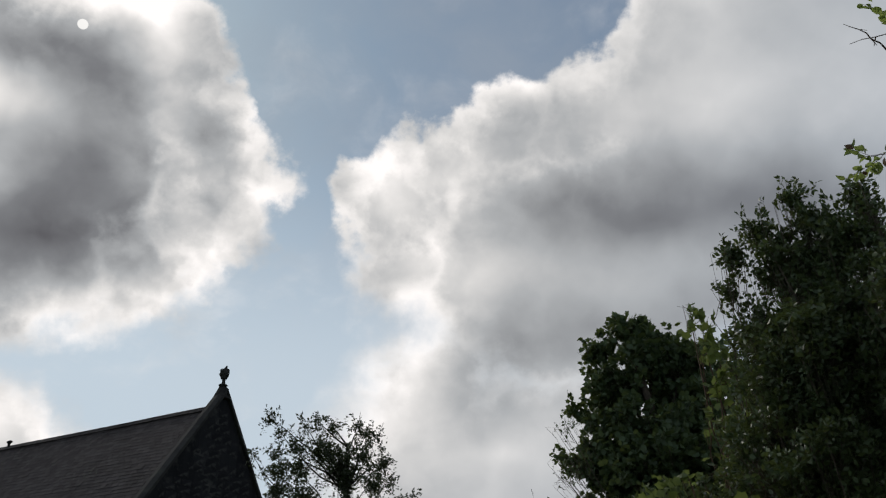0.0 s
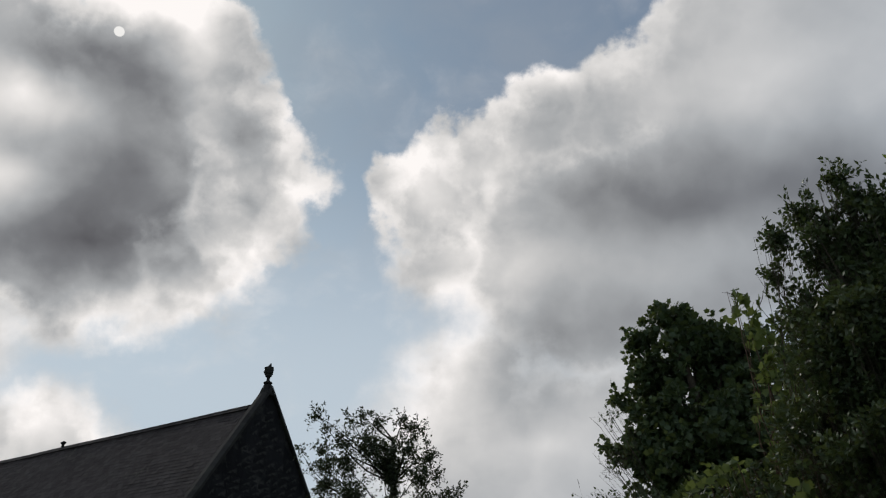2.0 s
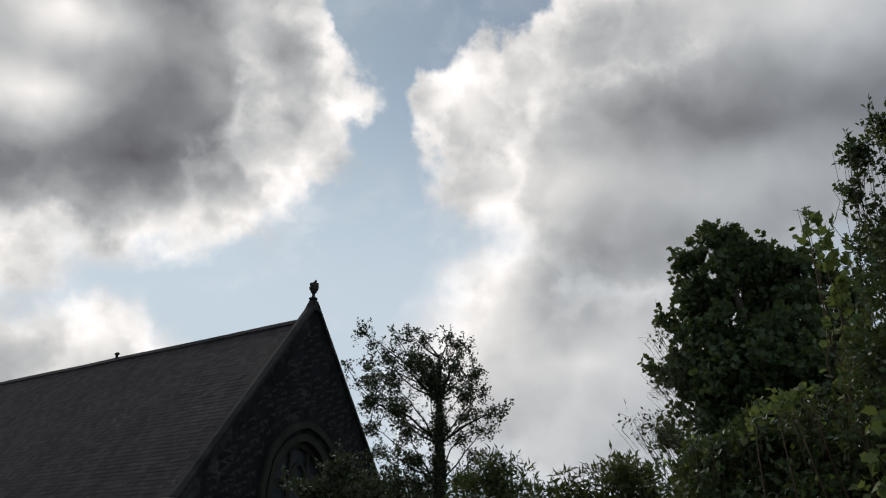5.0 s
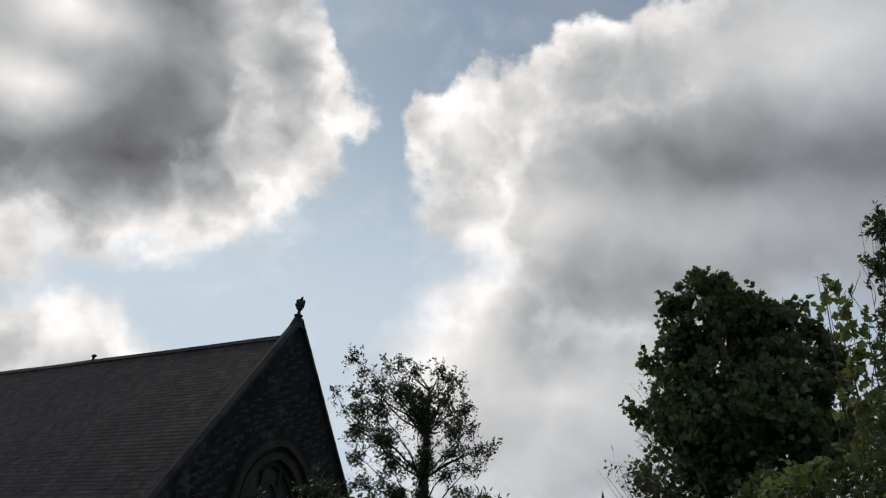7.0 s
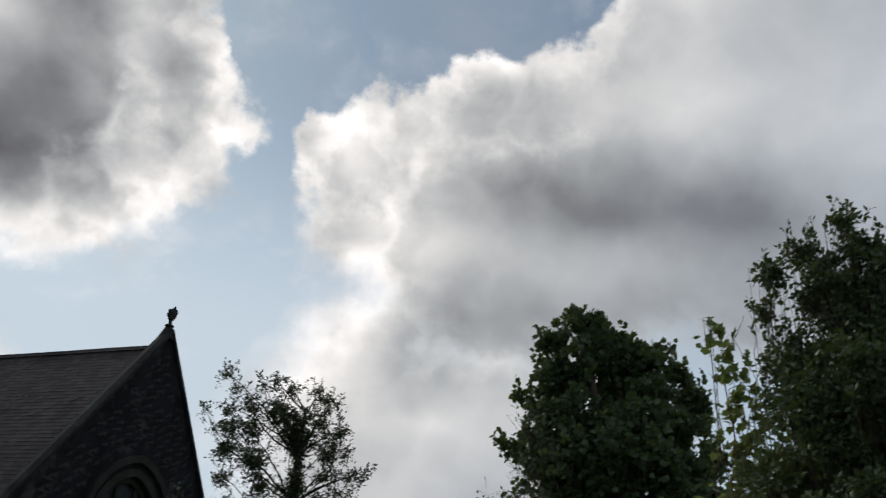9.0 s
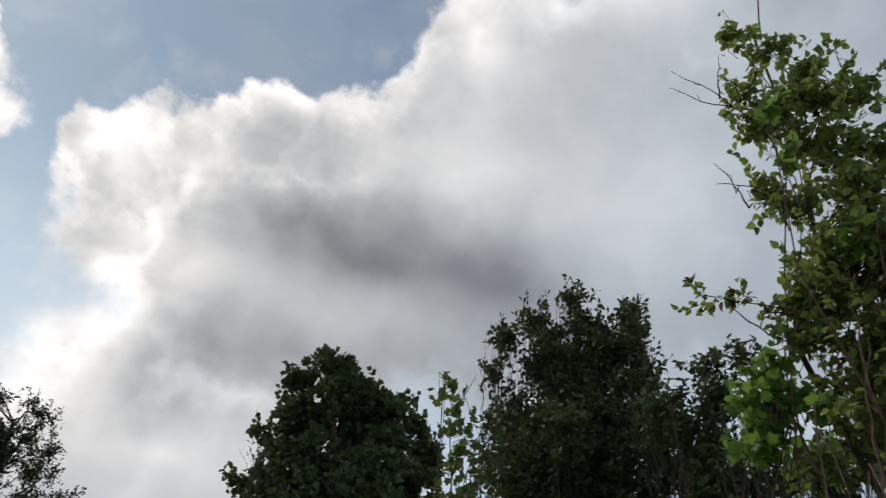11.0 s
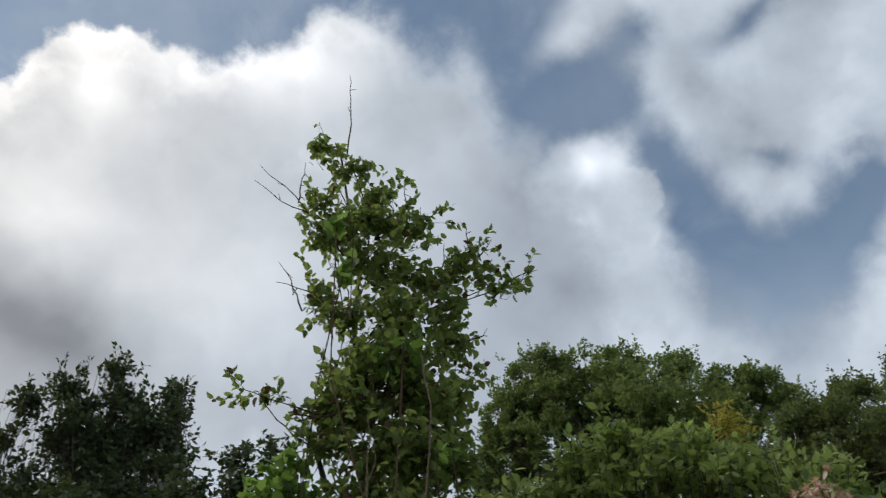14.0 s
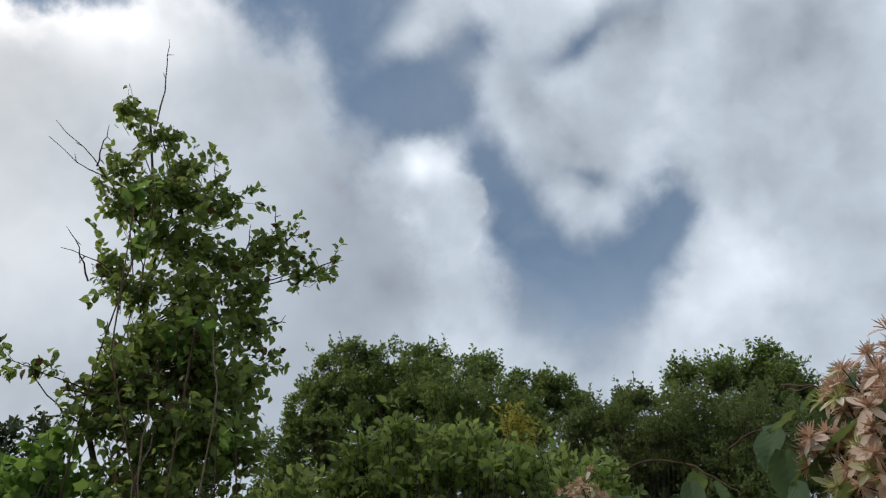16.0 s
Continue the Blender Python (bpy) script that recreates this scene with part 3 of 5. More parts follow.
def build_church():
    root = thing("church", pose(APEX[0], APEX[1], 0, 0, 0, HEADING), "dark stone church with steep slate roof and gable finial", "church")
    top = APEX[2]
    half, spring, rise, sill = 1.22, 4.15, 1.42, 2.3
    # gable wall in upright strips round the window
    bm = bmesh.new()
    steps = 52
    edge = HALF - 0.12
    for i in range(steps):
        y0, y1 = -edge + 2 * edge * i / steps, -edge + 2 * edge * (i + 1) / steps

        def prism(a0, a1, b0, b1):
            vs = [bm.verts.new(p) for p in ((0.02, y0, a0), (0.02, y1, a1), (0.02, y1, b1), (0.02, y0, b0), (DEPTH, y0, a0), (DEPTH, y1, a1), (DEPTH, y1, b1), (DEPTH, y0, b0))]
            for f in ((0, 3, 2, 1), (4, 5, 6, 7), (0, 1, 5, 4), (3, 7, 6, 2), (0, 4, 7, 3), (1, 2, 6, 5)):
                bm.faces.new([vs[k] for k in f])

        e0, e1 = top - 0.14 - PITCH * abs(y0), top - 0.14 - PITCH * abs(y1)
        if max(abs(y0), abs(y1)) <= half + 0.02:
            prism(0, 0, sill, sill)
            prism(arch_top(y0, half, spring, rise), arch_top(y1, half, spring, rise), e0, e1)
        else:
            prism(0, 0, e0, e1)
    gable = part("gable_wall", bm, GABLE_STONE, root, "rubble stone gable, its shade put into a near-black colour")
    # side walls
    for side in (1, -1):
        bm = bmesh.new()
        box(bm, DEPTH, LENGTH, side * 3.55 - 0.22, side * 3.55 + 0.22, 0, 3.55)
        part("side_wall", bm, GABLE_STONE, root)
    bm = bmesh.new()
    vs = [bm.verts.new((x, y, z)) for x in (LENGTH, LENGTH + 0.4) for y, z in ((-3.77, 0), (3.77, 0), (3.77, 3.4), (0, top - 0.5), (-3.77, 3.4))]
    bm.faces.new(vs[:5]), bm.faces.new(vs[5:][::-1])
    for k in range(5):
        bm.faces.new((vs[k], vs[k + 5], vs[(k + 1) % 5 + 5], vs[(k + 1) % 5]))
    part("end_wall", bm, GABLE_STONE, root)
    # roof slopes
    ridge = top - 0.45
    eave = 3.95
    slope = math.hypot(eave, eave * PITCH)
    lean = math.atan(PITCH)
    for side in (1, -1):
        bm = bmesh.new()
        vs = []
        for x in (DEPTH, LENGTH):
            for y, z in ((0, ridge - 0.06), (side * eave, ridge - 0.06 - eave * PITCH), (side * (eave - 0.1), ridge - 0.26 - eave * PITCH), (0, ridge - 0.36)):
                vs.append(bm.verts.new((x, y, z)))
        for f in ((0, 1, 2, 3), (7, 6, 5, 4), (0, 4, 5, 1), (1, 5, 6, 2), (2, 6, 7, 3), (3, 7, 4, 0)):
            bm.faces.new([vs[k] for k in f])
        deck = part("roof_slope", bm, SLATE, root, "steep slope of weathered grey slates")
        slates(deck, side, ridge, slope, lean)
    # ridge tiles
    prof = [(-0.12, -0.13), (0, 0.035), (0.12, -0.13), (0.10, -0.15), (0, 0.005), (-0.10, -0.15)]
    verts = [(x, y * 0.85, z * 0.8) for x in (0, 0.44) for y, z in prof]
    tile = mesh_of("ridge_tile", verts, [(0, 1, 2, 3, 4, 5), (11, 10, 9, 8, 7, 6)] + [(k, k + 6, (k + 1) % 6 + 6, (k + 1) % 6) for k in range(6)], SLATE)
    for i in range(48):
        under("ridge_tile", tile, root, m=pose(DEPTH + 0.45 * i, 0, ridge + 0.006 * math.sin(i * 0.5) + 0.002 * math.sin(i * 7.1), 0, 0.15 * math.sin(i * 3.3), 0))
    # small crested stub on the ridge
    bm = bmesh.new()
    rows = [[bm.verts.new((RIDGE_STUB + r * kx * math.cos(w), r * math.sin(w), ridge + z)) for w in [math.tau * k / 8 for k in range(8)]]
            for z, r, kx in ((0.0, 0.05, 1), (0.09, 0.035, 1), (0.12, 0.05, 1.5), (0.16, 0.06, 2.2), (0.19, 0.03, 2.4), (0.21, 0.006, 1))]
    for a, b in zip(rows, rows[1:]):
        for k in range(8):
            bm.faces.new((a[k], a[(k + 1) % 8], b[(k + 1) % 8], b[k]))
    bm.faces.new(rows[-1])
    part("ridge_stub", bm, COPING_STONE, root, "small dark crested stub on the ridge")
    # coping stones on the gable
    count = 9
    run = math.hypot(HALF, HALF * PITCH)
    for side in (1, -1):
        for i in range(count):
            s0, s1 = i / count, (i + 1) / count
            bm = bmesh.new()
            vs = []
            for s in (s0 + 0.0006, s1 - 0.0006):
                y, z = side * HALF * s, top - HALF * PITCH * s
                for x, dz in ((-0.07, -0.15), (-0.07, -0.03), (0.1, 0.015), (DEPTH + 0.03, -0.03), (DEPTH + 0.03, -0.15)):
                    vs.append(bm.verts.new((x, y, z + dz)))
            for f in ((0, 1, 2, 3, 4), (9, 8, 7, 6, 5), (0, 5, 6, 1), (1, 6, 7, 2), (2, 7, 8, 3), (3, 8, 9, 4), (4, 9, 5, 0)):
                bm.faces.new([vs[k] for k in f])
            bmesh.ops.recalc_face_normals(bm, faces=bm.faces[:])
            part("coping_stone", bm, COPING_STONE, root)
        bm = bmesh.new()
        box(bm, -0.1, DEPTH + 0.1, side * HALF - 0.2, side * HALF + 0.24, top - HALF * PITCH - 0.42, top - HALF * PITCH - 0.06, 0.04)
        part("kneeler_stone", bm, PALE_STONE, root, "pale carved stone at the foot of the coping")
    # apex block and finial
    bm = bmesh.new()
    vs = [bm.verts.new(p) for p in ((-0.08, -0.2, top - 0.3), (-0.08, 0.2, top - 0.3), (DEPTH + 0.12, 0.16, top - 0.36), (DEPTH + 0.12, -0.16, top - 0.36),
                                    (0.03, -0.08, top + 0.04), (0.03, 0.08, top + 0.04), (0.2, 0.08, top + 0.04), (0.2, -0.08, top + 0.04))]
    for f in ((0, 3, 2, 1), (4, 5, 6, 7), (0, 1, 5, 4), (1, 2, 6, 5), (2, 3, 7, 6), (3, 0, 4, 7)):
        bm.faces.new([vs[k] for k in f])
    bmesh.ops.bevel(bm, geom=bm.edges[:], offset=0.02, segments=1, affect="EDGES")
    part("apex_stone", bm, COPING_STONE, root)
    bm = bmesh.new()
    rings = [(0.0, 0.09), (0.03, 0.115), (0.05, 0.10), (0.07, 0.05), (0.14, 0.04), (0.18, 0.045), (0.20, 0.075), (0.225, 0.085), (0.25, 0.08), (0.28, 0.115), (0.33, 0.135), (0.37, 0.12), (0.40, 0.13), (0.43, 0.095), (0.455, 0.05), (0.49, 0.035), (0.52, 0.022), (0.55, 0.0)]
    sides = 12
    rows = []
    for z, r in rings:
        # four crockets swell out of the bulb
        rows.append([bm.verts.new((0.12 - max(0.0, z - 0.42) * 0.5 + 1.08 * rr * math.cos(w), 1.08 * rr * math.sin(w), top + 0.05 + z * 1.08)) for w in [math.tau * k / sides for k in range(sides)]
                     for rr in [r * (1 + (0.26 * math.cos(4 * w) + 0.12 * math.sin(z * 90) + 0.1 * math.sin(3 * w + z * 40)) * (0.26 < z < 0.47))]])
    for a, b in zip(rows, rows[1:]):
        for k in range(sides):
            bm.faces.new((a[k], a[(k + 1) % sides], b[(k + 1) % sides], b[k]))
    bmesh.ops.remove_doubles(bm, verts=bm.verts[:], dist=0.0005)
    part("finial", bm, COPING_STONE, root, "carved stone finial with bulbous head")
    # window: hood mould, jamb ring, mullions and glass
    window = under("gable_window", None, root, "pointed stone traceried window with dark glass")

    def ring(name, inner, outer, front, back, base, mat, parent, label=""):
        bm = bmesh.new()
        rows = []
        for k in range(33):
            if k < 6 or k > 26:
                s = (k / 6) if k < 6 else (32 - k) / 6
                sign = 1 if k < 6 else -1
                pts = [(sign * h, base + (spring - base) * s) for h, _ in (inner, outer)]
            else:
                u = 1 - 2 * (k - 6) / 20
                pts = [(h * u, arch_top(h * u, h, spring, rr)) for h, rr in (inner, outer)]
            rows.append([bm.verts.new((x, y, z)) for y, z in pts for x in (front, back)])
        for a, b in zip(rows, rows[1:]):
            for i, j in ((0, 1), (1, 3), (3, 2), (2, 0)):
                bm.faces.new((a[i], a[j], b[j], b[i]))
        bmesh.ops.recalc_face_normals(bm, faces=bm.faces[:])
        return part(name, bm, mat, parent, label)

    ring("hood_mould", (1.38, 1.58), (1.53, 1.76), -0.09, 0.03, 3.6, DRESSED_STONE, window)
    ring("jamb", (1.06, 1.26), (1.26, 1.44), -0.015, 0.14, sill, DRESSED_STONE, window)
    ring("inner_frame", (0.93, 1.1), (1.05, 1.24), 0.15, 0.3, sill, DRESSED_STONE, window)
    for y in (-0.32, 0.32):
        bm = bmesh.new()
        box(bm, 0.17, 0.29, y - 0.055, y + 0.055, sill, arch_top(y, 0.95, spring, 1.12), 0.015)
        part("mullion", bm, DRESSED_STONE, window)
    for y in (-0.63, 0.0, 0.63):
        bm = bmesh.new()
        rows = []
        lift = 0.35 if y == 0 else -0.12
        for k in range(13):
            u = 1 - 2 * k / 12
            rows.append([bm.verts.new((x, y + h * u, arch_top(h * u, h, spring + lift, rr) - 0.02)) for h, rr in ((0.24, 0.34), (0.31, 0.42)) for x in (0.17, 0.28)])
        for a, b in zip(rows, rows[1:]):
            for i, j in ((0, 1), (1, 3), (3, 2), (2, 0)):
                bm.faces.new((a[i], a[j], b[j], b[i]))
        part("light_head", bm, DRESSED_STONE, window)
    bm = bmesh.new()
    outline = [bm.verts.new((0.24, 1.1 * u, arch_top(1.1 * u, 1.1, spring, 1.28))) for u in [1 - k / 10 for k in range(21)]]
    bm.faces.new([bm.verts.new((0.24, 1.1, sill))] + outline + [bm.verts.new((0.24, -1.1, sill))])
    part("pane", bm, GLASS, window)
    bm = bmesh.new()
    box(bm, -0.1, 0.4, -1.4, 1.4, sill - 0.14, sill + 0.004, 0.02)
    part("sill", bm, COPING_STONE, window)
    # rubble stones that stand proud of the gable
    rng = random.Random(4)
    kinds = []
    for _ in range(8):
        pts = [(0.5 * sy * rng.uniform(0.85, 1.0), 0.5 * sz * rng.uniform(0.8, 1.0)) for sy, sz in ((-1, -1), (1, -1), (1, 1), (-1, 1))]
        verts = [(0.016, y, z) for y, z in pts] + [(0.002, y * 0.93, z * 0.9) for y, z in pts]
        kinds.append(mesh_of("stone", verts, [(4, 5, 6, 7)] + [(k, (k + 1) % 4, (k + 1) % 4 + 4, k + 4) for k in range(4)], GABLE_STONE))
    z, made = 3.4, 0
    while z < top - 0.5:
        h = rng.uniform(0.17, 0.27)
        reach = (top - 0.3 - z - h) / PITCH
        y = -reach + rng.uniform(0, 0.2)
        while y < reach:
            w = rng.uniform(0.22, 0.52)
            mid = y + w / 2
            clear = not (abs(mid) - w / 2 < 1.56 and z < arch_top(max(0.0, abs(mid) - w / 2), 1.56, spring, 1.8) + 0.05)
            if clear and y + w < reach and made < 300 and rng.random() < 0.9:
                under("stone", rng.choice(kinds), gable, m=pose(0.012 + rng.uniform(-0.003, 0.003), mid, z + h / 2, rng.uniform(-3, 3)) @ Matrix.Diagonal((1, w * 0.97, h * 0.95, 1)))
                made += 1
            y += w
        z += h


def slates(deck, side, ridge, slope, lean):
    """Slates in courses, each lapping the one below; the ones by the gable are single pieces."""
    rng = random.Random(9 + side)
    gauge, wide, thick = 0.135, 0.21, 0.009
    v = [(x, y, z) for z in (0, thick) for x, y in ((0, 0), (1, 0), (1, 1), (0, 1))]
    f = [(3, 2, 1, 0), (4, 5, 6, 7), (0, 1, 5, 4), (1, 2, 6, 5), (2, 3, 7, 6), (3, 0, 4, 7)]
    one = mesh_of("slate", v, f, SLATE)
    verts, faces, made = [], [], 0
    reach = LENGTH if side > 0 else 6.0
    for row in range(int(slope / gauge)):
        down = gauge * (row + 1) + 0.03
        x = DEPTH + 0.06 - (wide / 2 if row % 2 else 0)
        while x < reach:
            w = wide * rng.uniform(0.94, 1.0)
            lift = rng.uniform(0.0, 0.004) + (0.01 if rng.random() < 0.015 else 0)
            low = down + rng.uniform(-0.005, 0.005)
            x0 = max(x, DEPTH + 0.065)
            if x + w - x0 > 0.05:
                # slate frame: x along the ridge, y down the slope, z off the slope
                m = Matrix.Translation((x0, 0, ridge - 0.06)) @ Matrix(((1, 0, 0, 0), (0, side * math.cos(lean), side * math.sin(lean), 0), (0, -math.sin(lean), math.cos(lean), 0), (0, 0, 0, 1)))
                m = m @ pose(0, low - 0.24, 0.004, 2.0) @ Matrix.Translation((0, 0, lift * 0.5)) @ Matrix.Diagonal((x + w - x0 - 0.004, 0.24, 1 + lift * 14, 1))
                if side > 0 and x < DEPTH + 1.4 and made < 300:
                    under("slate", one, deck, m=m)
                    made += 1
                else:
                    base = len(verts)
                    verts += [m @ Vector(q) for q in v]
                    faces += [tuple(base + k for k in g) for g in f]
            x += wide
    under("slate_field", mesh_of("slate_field", verts, faces, SLATE), deck, kind="stuff")


# ---- trees, shrubs and climbers: lobes of their crowns as x, y, z, half width, half height ----
LOBES_IVIED_TREE = [(-1.96, 9.44, 4.57, 0.08, 0.08), (-1.82, 9.47, 4.41, 0.09, 0.06), (-1.66, 9.49, 4.31, 0.13, 0.10), (-1.57, 9.51, 4.52, 0.08, 0.06), (-1.42, 9.53, 4.54, 0.10, 0.06), (-1.24, 9.56, 4.50, 0.12, 0.08), (-0.97, 9.59, 4.50, 0.06, 0.09), (-0.87, 9.60, 4.45, 0.08, 0.09), (-0.74, 9.61, 4.41, 0.08, 0.07), (-1.38, 9.54, 4.25, 0.25, 0.18), (-0.91, 9.59, 4.23, 0.22, 0.14), (-0.66, 9.61, 4.08, 0.11, 0.14), (-1.83, 9.46, 4.18, 0.17, 0.06), (-1.57, 9.51, 3.99, 0.25, 0.16)]
LOBES_IVIED_TREE_SIDE = [(-1.89, 9.45, 3.99, 0.20, 0.09), (-2.09, 9.41, 4.11, 0.06, 0.04), (-1.18, 9.56, 3.98, 0.25, 0.22), (-0.78, 9.60, 3.87, 0.21, 0.18), (-0.57, 9.62, 3.86, 0.08, 0.06), (-1.83, 9.46, 3.76, 0.20, 0.11), (-1.50, 9.52, 3.67, 0.31, 0.16), (-0.75, 9.61, 3.60, 0.18, 0.10), (-0.45, 9.62, 3.64, 0.13, 0.08), (-0.31, 9.63, 3.66, 0.04, 0.04), (-0.56, 9.62, 3.46, 0.13, 0.06), (-1.40, 9.54, 3.43, 0.26, 0.11), (-1.80, 9.47, 3.47, 0.13, 0.10), (-0.78, 9.60, 3.37, 0.14, 0.09)]
LOBES_IVIED_TREE_LOW = [(-1.64, 9.50, 3.18, 0.22, 0.09), (-1.34, 9.54, 3.11, 0.22, 0.12), (-0.68, 9.61, 3.15, 0.14, 0.09), (-1.52, 9.52, 2.89, 0.28, 0.14), (-1.24, 9.56, 2.82, 0.25, 0.14), (-0.77, 9.61, 2.91, 0.20, 0.14), (-1.06, 9.58, 3.78, 0.09, 0.23), (-1.06, 9.58, 3.39, 0.11, 0.22), (-1.06, 9.58, 3.01, 0.11, 0.22), (-1.08, 9.58, 4.10, 0.11, 0.19), (-1.05, 9.52, 2.30, 0.15, 0.22), (-1.03, 9.52, 2.70, 0.14, 0.22), (-1.06, 9.52, 3.10, 0.13, 0.22), (-1.04, 9.52, 3.50, 0.12, 0.20), (-1.06, 9.53, 3.85, 0.09, 0.18)]
LOBES_TALL_TREE = [(5.95, 24.57, 12.01, 0.69, 0.60), (5.19, 24.76, 11.42, 0.43, 0.34), (6.66, 24.38, 11.48, 0.78, 0.60), (7.53, 24.18, 11.18, 0.59, 0.49), (5.96, 24.57, 10.60, 1.36, 0.85), (7.73, 24.12, 10.02, 0.99, 0.79), (4.98, 24.80, 9.31, 0.67, 0.67), (6.77, 24.34, 9.03, 2.00, 1.17), (8.44, 23.91, 8.63, 0.93, 0.96), (4.86, 24.83, 7.92, 0.82, 0.82), (6.91, 24.30, 7.37, 2.46, 1.31), (8.89, 23.70, 7.20, 0.90, 1.15), (3.82, 25.03, 8.02, 0.33, 0.20), (5.31, 24.73, 9.85, 0.67, 0.59), (6.46, 24.43, 11.08, 1.02, 0.68), (7.35, 24.16, 10.73, 1.02, 0.68), (8.35, 24.51, 11.28, 0.35, 0.39), (9.31, 24.64, 10.22, 0.39, 0.46), (4.34, 25.58, 9.73, 0.28, 0.25), (4.82, 24.93, 11.38, 0.23, 0.20), (9.79, 24.97, 9.51, 0.42, 0.56), (10.36, 25.47, 8.45, 0.42, 0.63), (9.00, 24.60, 10.79, 0.42, 0.39), (9.58, 24.70, 10.07, 0.39, 0.42)]
LOBES_TALL_TREE_LOW = [(5.16, 24.49, 8.06, 0.99, 1.32), (6.51, 24.16, 7.89, 1.48, 1.48), (5.18, 24.48, 6.09, 1.46, 1.46), (6.90, 24.05, 5.91, 1.46, 1.46), (4.66, 24.59, 4.57, 0.97, 0.97)]
LOBES_DARK_SHRUB = [(2.07, 4.13, 4.18, 0.06, 0.05), (2.33, 3.96, 4.07, 0.08, 0.09), (2.26, 4.01, 3.85, 0.19, 0.16), (2.02, 4.16, 3.74, 0.26, 0.20), (1.72, 4.32, 3.89, 0.06, 0.09), (1.66, 4.35, 3.68, 0.04, 0.06), (1.88, 4.24, 4.02, 0.09, 0.07), (2.40, 3.91, 3.69, 0.08, 0.12), (2.10, 4.11, 3.41, 0.40, 0.26), (1.81, 4.28, 3.37, 0.15, 0.21), (2.17, 4.07, 3.98, 0.09, 0.09), (2.11, 4.13, 4.03, 0.05, 0.10), (2.41, 4.02, 3.98, 0.05, 0.11), (2.00, 4.25, 3.95, 0.05, 0.09)]
LOBES_DARK_SHRUB_LOW = [(1.88, 4.09, 3.15, 0.37, 0.27), (2.15, 3.95, 3.16, 0.34, 0.30), (1.77, 4.14, 2.81, 0.33, 0.27), (2.05, 4.00, 2.71, 0.39, 0.33), (1.81, 4.12, 2.53, 0.44, 0.26)]
LOBES_VINE = [(1.63, 4.97, 3.75, 0.05, 0.07), (1.68, 4.95, 3.59, 0.05, 0.07), (1.81, 4.89, 3.43, 0.07, 0.07), (1.72, 4.93, 3.33, 0.05, 0.05), (1.86, 4.86, 3.20, 0.08, 0.08), (1.74, 4.92, 3.07, 0.10, 0.08), (1.89, 4.84, 2.94, 0.13, 0.13), (1.78, 4.90, 2.82, 0.20, 0.13)]
LOBES_LAUREL_SMALL = [(-0.33, 8.03, 2.81, 0.23, 0.16), (-0.24, 8.03, 2.58, 0.28, 0.15), (-0.60, 8.01, 2.64, 0.26, 0.15)]
LOBES_LAUREL_LARGE = [(0.66, 7.50, 2.69, 0.27, 0.15), (0.93, 7.47, 2.57, 0.34, 0.24), (0.21, 7.53, 2.54, 0.17, 0.11), (0.45, 7.52, 2.46, 0.29, 0.14), (0.04, 7.53, 2.46, 0.14, 0.12)]
LOBES_CHURCHYARD_BUSH = [(-2.71, 12.76, 3.21, 0.67, 0.34), (-3.31, 12.61, 3.06, 0.50, 0.29), (-2.13, 12.86, 3.04, 0.59, 0.29), (-2.88, 12.72, 3.50, 0.29, 0.21)]
LOBES_BRAMBLE = [(1.00, 5.13, 2.38, 0.27, 0.20), (1.25, 5.07, 2.42, 0.27, 0.24), (1.51, 5.00, 2.43, 0.30, 0.30), (1.82, 4.89, 2.58, 0.27, 0.30), (1.45, 5.02, 2.10, 0.53, 0.30), (0.99, 5.13, 2.13, 0.37, 0.20), (1.77, 4.91, 2.22, 0.30, 0.34)]
LOBES_BACK_SHRUB = [(2.11, 3.12, 3.40, 0.07, 0.05), (2.15, 3.08, 3.25, 0.11, 0.11), (2.12, 3.11, 3.07, 0.15, 0.15), (1.99, 3.21, 3.16, 0.10, 0.13)]
LOBES_BACK_FILL = [(2.07, 3.03, 2.84, 0.12, 0.08), (2.22, 2.89, 2.84, 0.14, 0.10), (2.36, 2.75, 2.87, 0.13, 0.12), (2.50, 2.59, 2.98, 0.13, 0.15), (2.57, 2.50, 3.17, 0.09, 0.14), (2.64, 2.41, 3.36, 0.08, 0.13), (2.21, 3.42, 3.09, 0.14, 0.17), (2.33, 3.34, 2.92, 0.18, 0.16), (2.18, 3.57, 3.28, 0.10, 0.14), (2.26, 3.02, 3.44, 0.05, 0.06)]
LOBES_CREEPER_TOP = [(1.54, 2.15, 4.33, 0.06, 0.04), (1.64, 2.04, 4.22, 0.08, 0.06), (1.71, 1.97, 4.09, 0.07, 0.08), (1.57, 2.12, 4.02, 0.07, 0.05), (1.66, 2.02, 3.93, 0.12, 0.09), (1.74, 1.92, 3.90, 0.11, 0.09), (1.82, 1.83, 3.94, 0.05, 0.05), (1.59, 2.09, 3.83, 0.10, 0.05), (1.72, 1.95, 3.74, 0.16, 0.09), (1.84, 1.79, 3.67, 0.11, 0.07), (1.91, 1.69, 3.73, 0.08, 0.05), (1.97, 1.59, 3.62, 0.06, 0.03), (2.01, 1.52, 3.62, 0.05, 0.02), (1.59, 2.10, 3.57, 0.07, 0.05), (1.64, 2.04, 3.46, 0.09, 0.06)]
